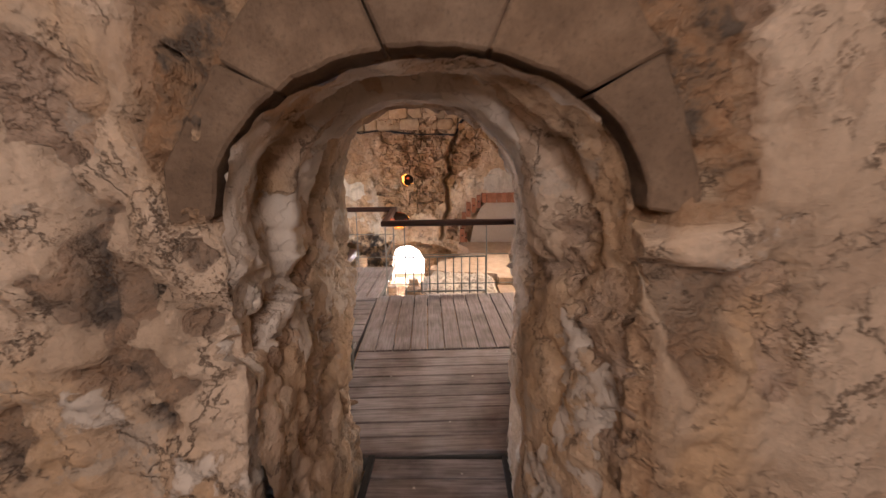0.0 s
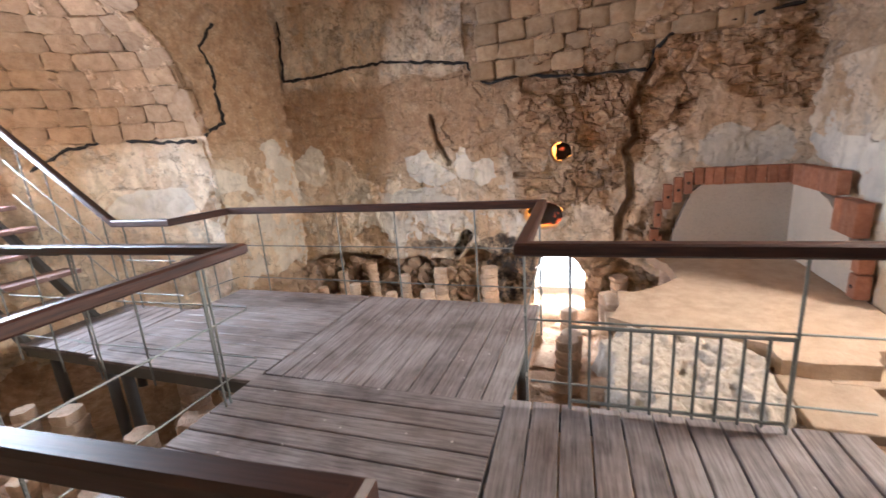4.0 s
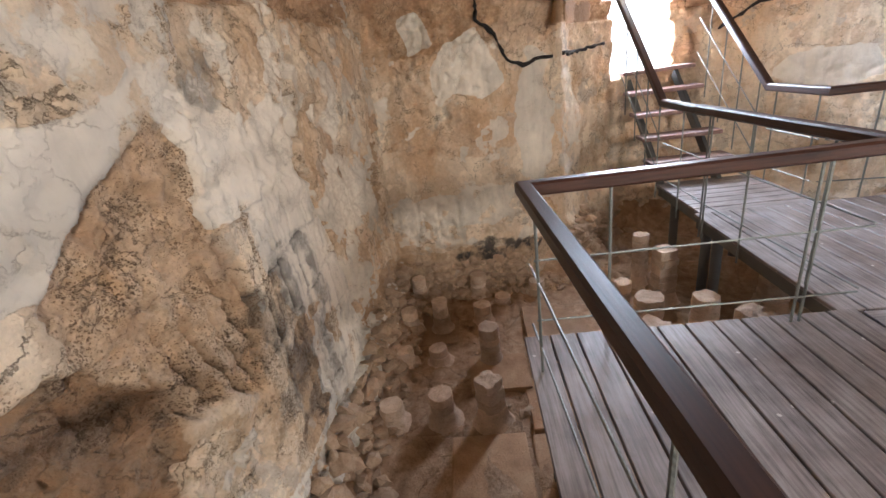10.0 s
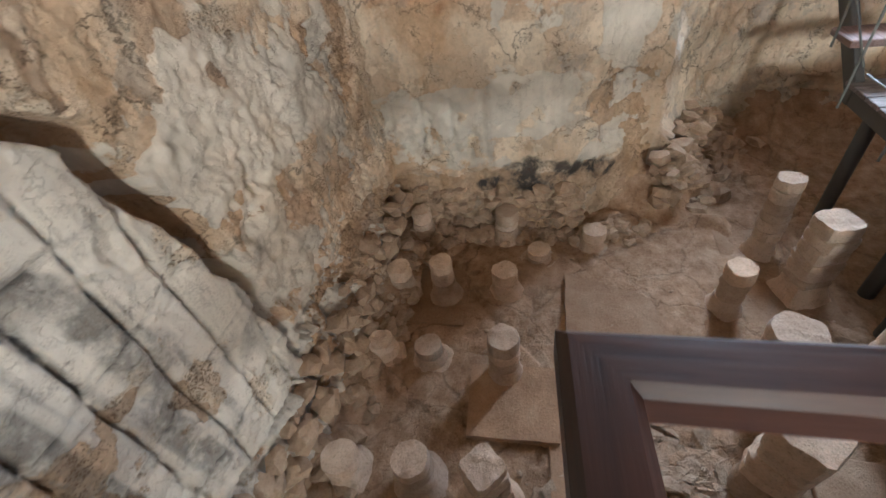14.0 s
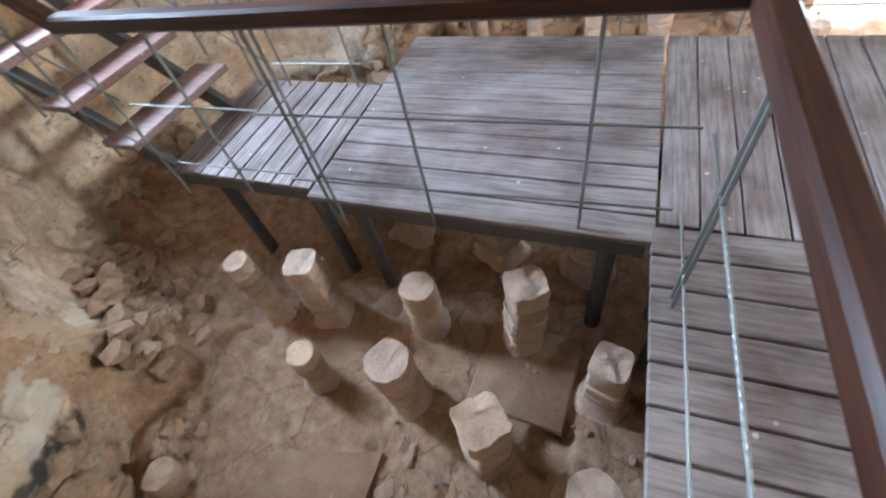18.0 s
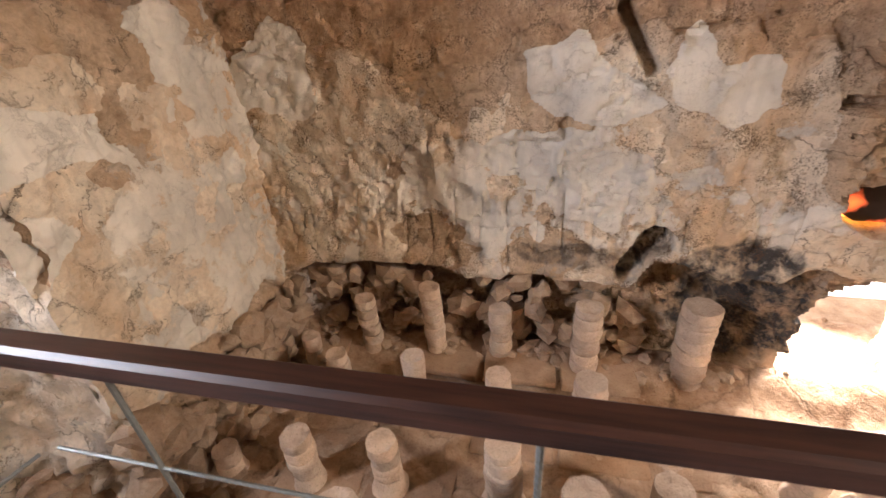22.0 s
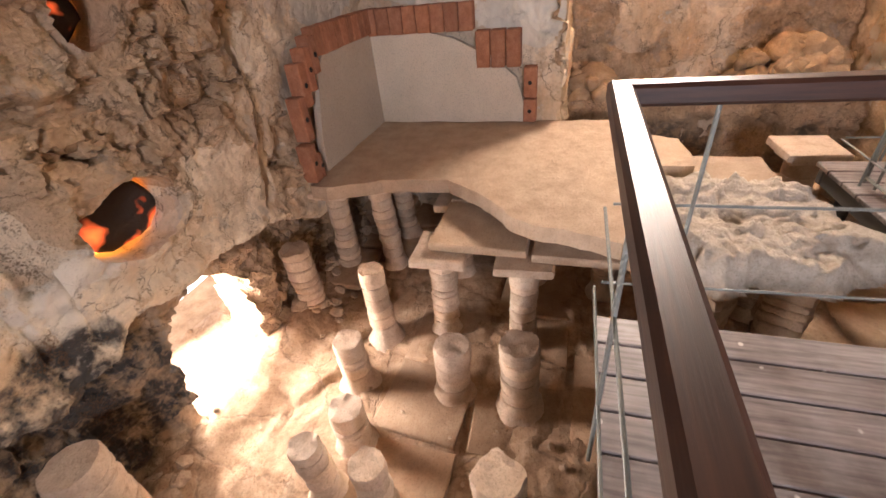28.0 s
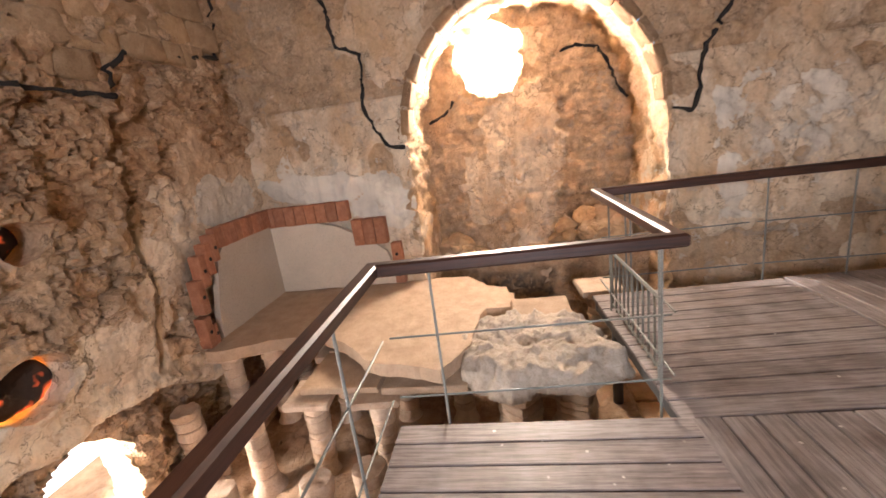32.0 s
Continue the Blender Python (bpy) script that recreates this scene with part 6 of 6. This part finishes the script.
north_at = on_wall(shape_north, lambda u, v, d: np.stack([u, NORTH - d, v], -1))
west_at = on_wall(shape_west, lambda u, v, d: np.stack([WEST + d, u, v], -1))
apse_at = on_wall(shape_apse, place_apse)
east_at = on_wall(shape_east, lambda u, v, d: np.stack([EAST - d, u, v], -1))
marking("trim_line", [(-4.70, 3.4), (-4.74, 2.56), (-4.2, 2.58), (-3.6, 2.62), (-3.0, 2.64), (-1.8, 2.48), (-1.75, 2.3), (-1.55, 2.2), (-1.1, 2.25), (-0.3, 2.15), (0.375, 2.14), (0.43, 2.35), (0.72, 2.59), (1.03, 2.51), (1.4, 2.56), (1.78, 2.61), (1.85, 3.2)], north_at)
marking("trim_line", [(3.58, 2.98), (3.54, 2.72), (3.52, 2.4), (3.40, 2.08), (3.39, 1.90), (3.55, 1.75), (3.66, 1.50), (3.83, 1.44), (4.02, 1.48), (4.16, 1.47)], west_at)
marking("trim_line", [(7.40, 1.79), (7.46, 1.80), (7.78, 1.95), (7.77, 2.42), (7.69, 2.88), (7.94, 3.18)], west_at)
south_at = on_wall(shape_south, lambda u, v, d: np.stack([u, SOUTH + d, v], -1))
marking("trim_line", [(-1.0, 2.75), (-1.9, 2.62), (-2.58, 2.49), (-2.76, 2.39), (-3.24, 2.39), (-3.54, 2.37), (-4.24, 2.38), (-4.6, 2.40)], south_at, 0.028)
marking("trim_line", [(-2.08, 1.50), (-1.7, 1.47), (-1.3, 1.50), (-0.95, 1.53)], apse_at)
marking("trim_line", [(0.55, 1.5), (0.9, 1.72), (1.4, 1.82), (1.9, 1.75), (2.4, 1.72)], apse_at)
marking("trim_line", [(7.91, 3.07), (7.82, 2.57), (7.58, 2.47), (7.63, 1.92), (7.41, 1.5), (7.22, 1.49)], east_at)
marking("trim_line", [(4.56, 1.52), (4.36, 1.47), (4.29, 1.96), (4.0, 2.47), (3.9, 2.9)], east_at)
back_at = on_wall(shape_alcove_back, lambda u, v, d: np.stack([ALC_BACK - d, u, v], -1))
marking("trim_line", [(7.15, 1.72), (6.9, 1.83), (6.80, 1.95)], back_at)
marking("trim_line", [(5.4, 2.36), (5.2, 2.42), (4.94, 2.37), (4.69, 1.81), (4.62, 1.72)], back_at)


# ---- single stones of the walls, the arches and the floor ----
def stone_mesh(w, d, h, seed, bevel=0.02, jitter=0.008):
    bm = box_bm(w, d, h, min(bevel, 0.3 * min(w, h)), 2, jitter, seed)
    me = bpy.data.meshes.new("stone")
    bm.to_mesh(me)
    bm.free()
    me.polygons.foreach_set("use_smooth", [True] * len(me.polygons))
    return me


stones_n = [stone_mesh(1.0, 1.0, 1.0, k, 0.15, 0.055) for k in range(6)]
for me in stones_n:
    me.materials.append(MAT["block"])
r = random.Random(4)
z = 2.24
while z < 3.5:
    h = r.uniform(0.20, 0.27)
    x = -1.72 + r.uniform(-0.05, 0.1)
    while x < 1.85:
        w = r.uniform(0.24, 0.46)
        if not (x + w > 0.5 and z + h / 2 < 2.52) and x + w < 1.9:
            shared("stone", r.choice(stones_n), pose(x + w / 2, NORTH + 0.025 + r.uniform(-0.02, 0.015), z + h / 2, r.uniform(-3, 3), r.uniform(-4, 4), r.uniform(-4, 4)) @ Matrix.Diagonal((w - 0.004, 0.14, h * r.uniform(0.9, 1.03), 1)), wall_north)
        x += w
    z += h

# apse half dome and the ring of its arch
arch_stones = [stone_mesh(1.0, 1.0, 1.0, 30 + k, 0.16, 0.06) for k in range(6)]
for me in arch_stones:
    me.materials.append(MAT["voussoir"])
n = 17
for k in range(n):
    a = math.pi * (k + 0.5) / n
    w = math.pi * 1.55 / n
    shared("stone", r.choice(arch_stones), pose(WEST - 0.16, APSE_Y - (1.632 + 0.02 * (k % 3)) * math.cos(a), APSE_SPRING + (1.632 + 0.02 * (k % 3)) * math.sin(a), 0, 0, 0) @ pose(0, 0, 0, 90 - math.degrees(a), 0, 0) @ Matrix.Diagonal((0.36 + r.uniform(-0.04, 0.04), w * 0.985, 0.07 + r.uniform(0, 0.03), 1)), wall_apse)
for row in range(8):
    v = APSE_SPRING + 0.14 + row * 0.21
    phi = max(0.0, (v - APSE_SPRING) / APSE_R)
    u = -2.2 * math.cos(phi)
    while u < 2.2 * math.cos(phi):
        w = r.uniform(0.24, 0.42)
        uu = (u + w / 2) / max(math.cos(phi), 0.3)
        inside = hole_apse(np.array([uu]), np.array([v]))[0]
        if inside > 0.22 and not (v < 1.75 and uu < -0.2):
            a = uu / APSE_R
            p = place_apse(np.array([uu]), np.array([v]), np.array([0.0]))[0]
            m = Matrix.Translation(Vector(p)) @ Euler((0, 0, -a)).to_matrix().to_4x4() @ Euler((0, phi, 0)).to_matrix().to_4x4()
            shared("stone", r.choice(arch_stones), m @ Matrix.Diagonal((0.04 + r.uniform(-0.012, 0.012), w - 0.008, 0.215 + r.uniform(-0.02, 0.0), 1)) @ Euler((r.uniform(-0.06, 0.06), 0, 0)).to_matrix().to_4x4(), wall_apse)
        u += w

n = 15
for k in range(n):
    a = math.pi * (k + 0.5) / n
    w = math.pi * 1.25 / n
    shared("stone", r.choice(arch_stones), pose(EAST + 0.10, ALC_Y - 1.30 * math.cos(a), ALC_SPRING + 1.30 * math.sin(a)) @ pose(0, 0, 0, 90 - math.degrees(a), 0, 0) @ Matrix.Diagonal((0.30, w * 0.96, 0.10, 1)), wall_alcove_side)

# ring of the passage arch: five wedge stones
def wedge_mesh(r0, r1, a0, a1, t, seed):
    rnd = random.Random(seed)
    bm = bmesh.new()
    n, rows = 6, []
    for face in (0, 1):
        for rad in (r0, r1):
            rows.append([bm.verts.new((-(rad(a0 + (a1 - a0) * k / n) + rnd.uniform(-0.006, 0.006)) * math.cos(a0 + (a1 - a0) * k / n), face * t + rnd.uniform(-0.006, 0.006), (rad(a0 + (a1 - a0) * k / n) + rnd.uniform(-0.006, 0.006)) * math.sin(a0 + (a1 - a0) * k / n))) for k in range(n + 1)])
    f0, f1, g0, g1 = rows
    for a, b in ((f0, f1), (f1, g1), (g1, g0), (g0, f0)):
        for k in range(n):
            bm.faces.new((a[k], a[k + 1], b[k + 1], b[k]))
    for k in (0, n):
        bm.faces.new((f0[k], f1[k], g1[k], g0[k]))
    bmesh.ops.recalc_face_normals(bm, faces=bm.faces[:])
    bmesh.ops.bevel(bm, geom=[e for e in bm.edges if e.is_boundary or e.calc_face_angle(0) > 0.7], offset=0.008, segments=1, affect="EDGES")
    me = bpy.data.meshes.new("voussoir")
    bm.to_mesh(me)
    bm.free()
    me.materials.append(MAT["ring"])
    return me


def ring_inner(a):
    """From the centre of the ring to the edge of the opening."""
    reach = np.linspace(0.1, 0.9, 400)
    return float(reach[np.argmax(hole_face(RING_X - reach * math.cos(a), RING_Z + reach * math.sin(a)) > 0.012)])


def ring_outer(a):
    return max(ring_inner(a) + 0.13, 0.60)


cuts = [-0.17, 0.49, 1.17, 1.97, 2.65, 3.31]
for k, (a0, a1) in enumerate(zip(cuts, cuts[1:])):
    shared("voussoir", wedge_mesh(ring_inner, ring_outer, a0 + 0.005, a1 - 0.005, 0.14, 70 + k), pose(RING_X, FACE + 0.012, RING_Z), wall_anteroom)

# clay floor tiles left in the pit
tiles = []
for k in range(6):
    me = stone_mesh(0.54, 0.54, 0.06, 50 + k, 0.012, 0.006)
    me.materials.append(MAT["floor_tile"])
    tiles.append(me)
for i in range(12):
    for j in range(12):
        x, y = -4.55 + 0.575 * i, 2.65 + 0.575 * j
        if r.random() < 0.45 or x > 2.6 or (y > 8.0 and -1.6 < x < 0.4):
            continue
        base = float(shape_pit(np.array([[x]]), np.array([[y]]))[0][0, 0])
        shared("floor_tile", r.choice(tiles), pose(x, y, PIT + base + r.uniform(-0.034, -0.020), r.uniform(-1.0, 1.0), r.uniform(-1.0, 1.0), r.uniform(-4, 4)), floor)

for k, outline in enumerate(([(-3.44, 3.61), (-4.22, 3.60), (-4.02, 4.14), (-3.46, 4.29)], [(-3.42, 3.56), (-3.40, 3.05), (-2.95, 3.08), (-2.98, 3.58)])):
    part("floor_tile", slab_bm(outline, PIT - 0.05, PIT + 0.035, 0.012, k), MAT["floor_tile"], floor)

# rubble along the foot of the walls and between the pillars
rocks = [rock_bm(1, 1, 1, 400 + k, 0.25, 1) for k in range(5)]
verts, faces = [], []
protos = []
for b in rocks:
    b.verts.ensure_lookup_table()
    protos.append((np.array([v.co for v in b.verts]), [[v.index for v in f.verts] for f in b.faces]))
    b.free()
rs = np.random.RandomState(3)
strewn = [0]


def strew(count, where, lo, hi, squash=1.0, sink=0.0):
    for _ in range(count):
        x, y, z = where()
        co, fs = protos[rs.randint(len(protos))]
        s = rs.uniform(lo, hi) * np.array([1, rs.uniform(0.6, 1), rs.uniform(0.4, 0.8) * squash])
        q = Euler(rs.uniform(-3, 3, 3) * np.array([0.15, 0.15, 1])).to_matrix()
        k = strewn[0]
        strewn[0] += len(co)
        verts.append((co * s) @ np.array(q).T + np.array([x, y, z - sink]))
        faces.extend([[i + k for i in f] for f in fs])


def pit_z(x, y):
    return PIT + float(shape_pit(np.array([[x]]), np.array([[y]]))[0][0, 0])


def along(x0, y0, x1, y1, spread):
    def where():
        t = rs.uniform()
        x, y = x0 + (x1 - x0) * t + rs.normal() * spread, y0 + (y1 - y0) * t + rs.normal() * spread
        return x, y, pit_z(x, y) + 0.01
    return where


strew(150, along(-4.7, 2.42, -0.9, 2.42, 0.06), 0.05, 0.16)
strew(150, along(-4.68, 2.5, -4.68, 4.1, 0.06), 0.05, 0.15)
strew(60, along(-4.66, 7.3, -4.66, 8.9, 0.06), 0.06, 0.2)
strew(70, along(-4.6, 9.0, -1.3, 9.0, 0.05), 0.05, 0.15)
strew(80, along(0.0, 8.98, 1.8, 8.98, 0.08), 0.05, 0.15)
strew(330, along(-3.3, 3.95, -2.4, 4.1, 0.24), 0.06, 0.17, 0.30, 0.018)
strew(120, along(-5.2, 4.5, -6.1, 5.0, 0.12), 0.08, 0.2)
strew(120, along(-5.2, 7.1, -6.1, 6.5, 0.12), 0.08, 0.2)
strew(110, along(1.6, 3.4, 1.8, 6.6, 0.18), 0.05, 0.17)
strew(160, along(-4.2, 3.0, -0.5, 8.4, 0.9), 0.015, 0.05)


def heaped(x0, y0, x1, y1, spread, z0, z1):
    def where():
        t = rs.uniform()
        return x0 + (x1 - x0) * t + rs.normal() * spread, y0 + (y1 - y0) * t + rs.normal() * spread, rs.uniform(z0, z1)
    return where


strew(95, heaped(-4.76, 7.3, -4.76, 9.0, 0.02, -0.95, -0.36), 0.10, 0.27, 1.4)
strew(120, heaped(-4.6, 9.15, -2.0, 9.15, 0.02, -0.95, -0.25), 0.08, 0.25, 1.4)
strew(150, heaped(-4.6, 2.27, -1.0, 2.27, 0.025, -0.95, -0.52), 0.07, 0.2)
strew(90, heaped(-4.78, 2.4, -4.76, 3.7, 0.02, -0.95, -0.6), 0.07, 0.18)
strew(120, heaped(-4.95, 4.3, -5.9, 4.75, 0.05, -0.9, -0.45), 0.08, 0.22)
rubble = mesh_object("rubble", np.vstack(verts), faces, MAT["rubble"], smooth=False)
tagged(rubble, "loose rubble and stone chips along the wall foot", "rubble", kind="stuff")
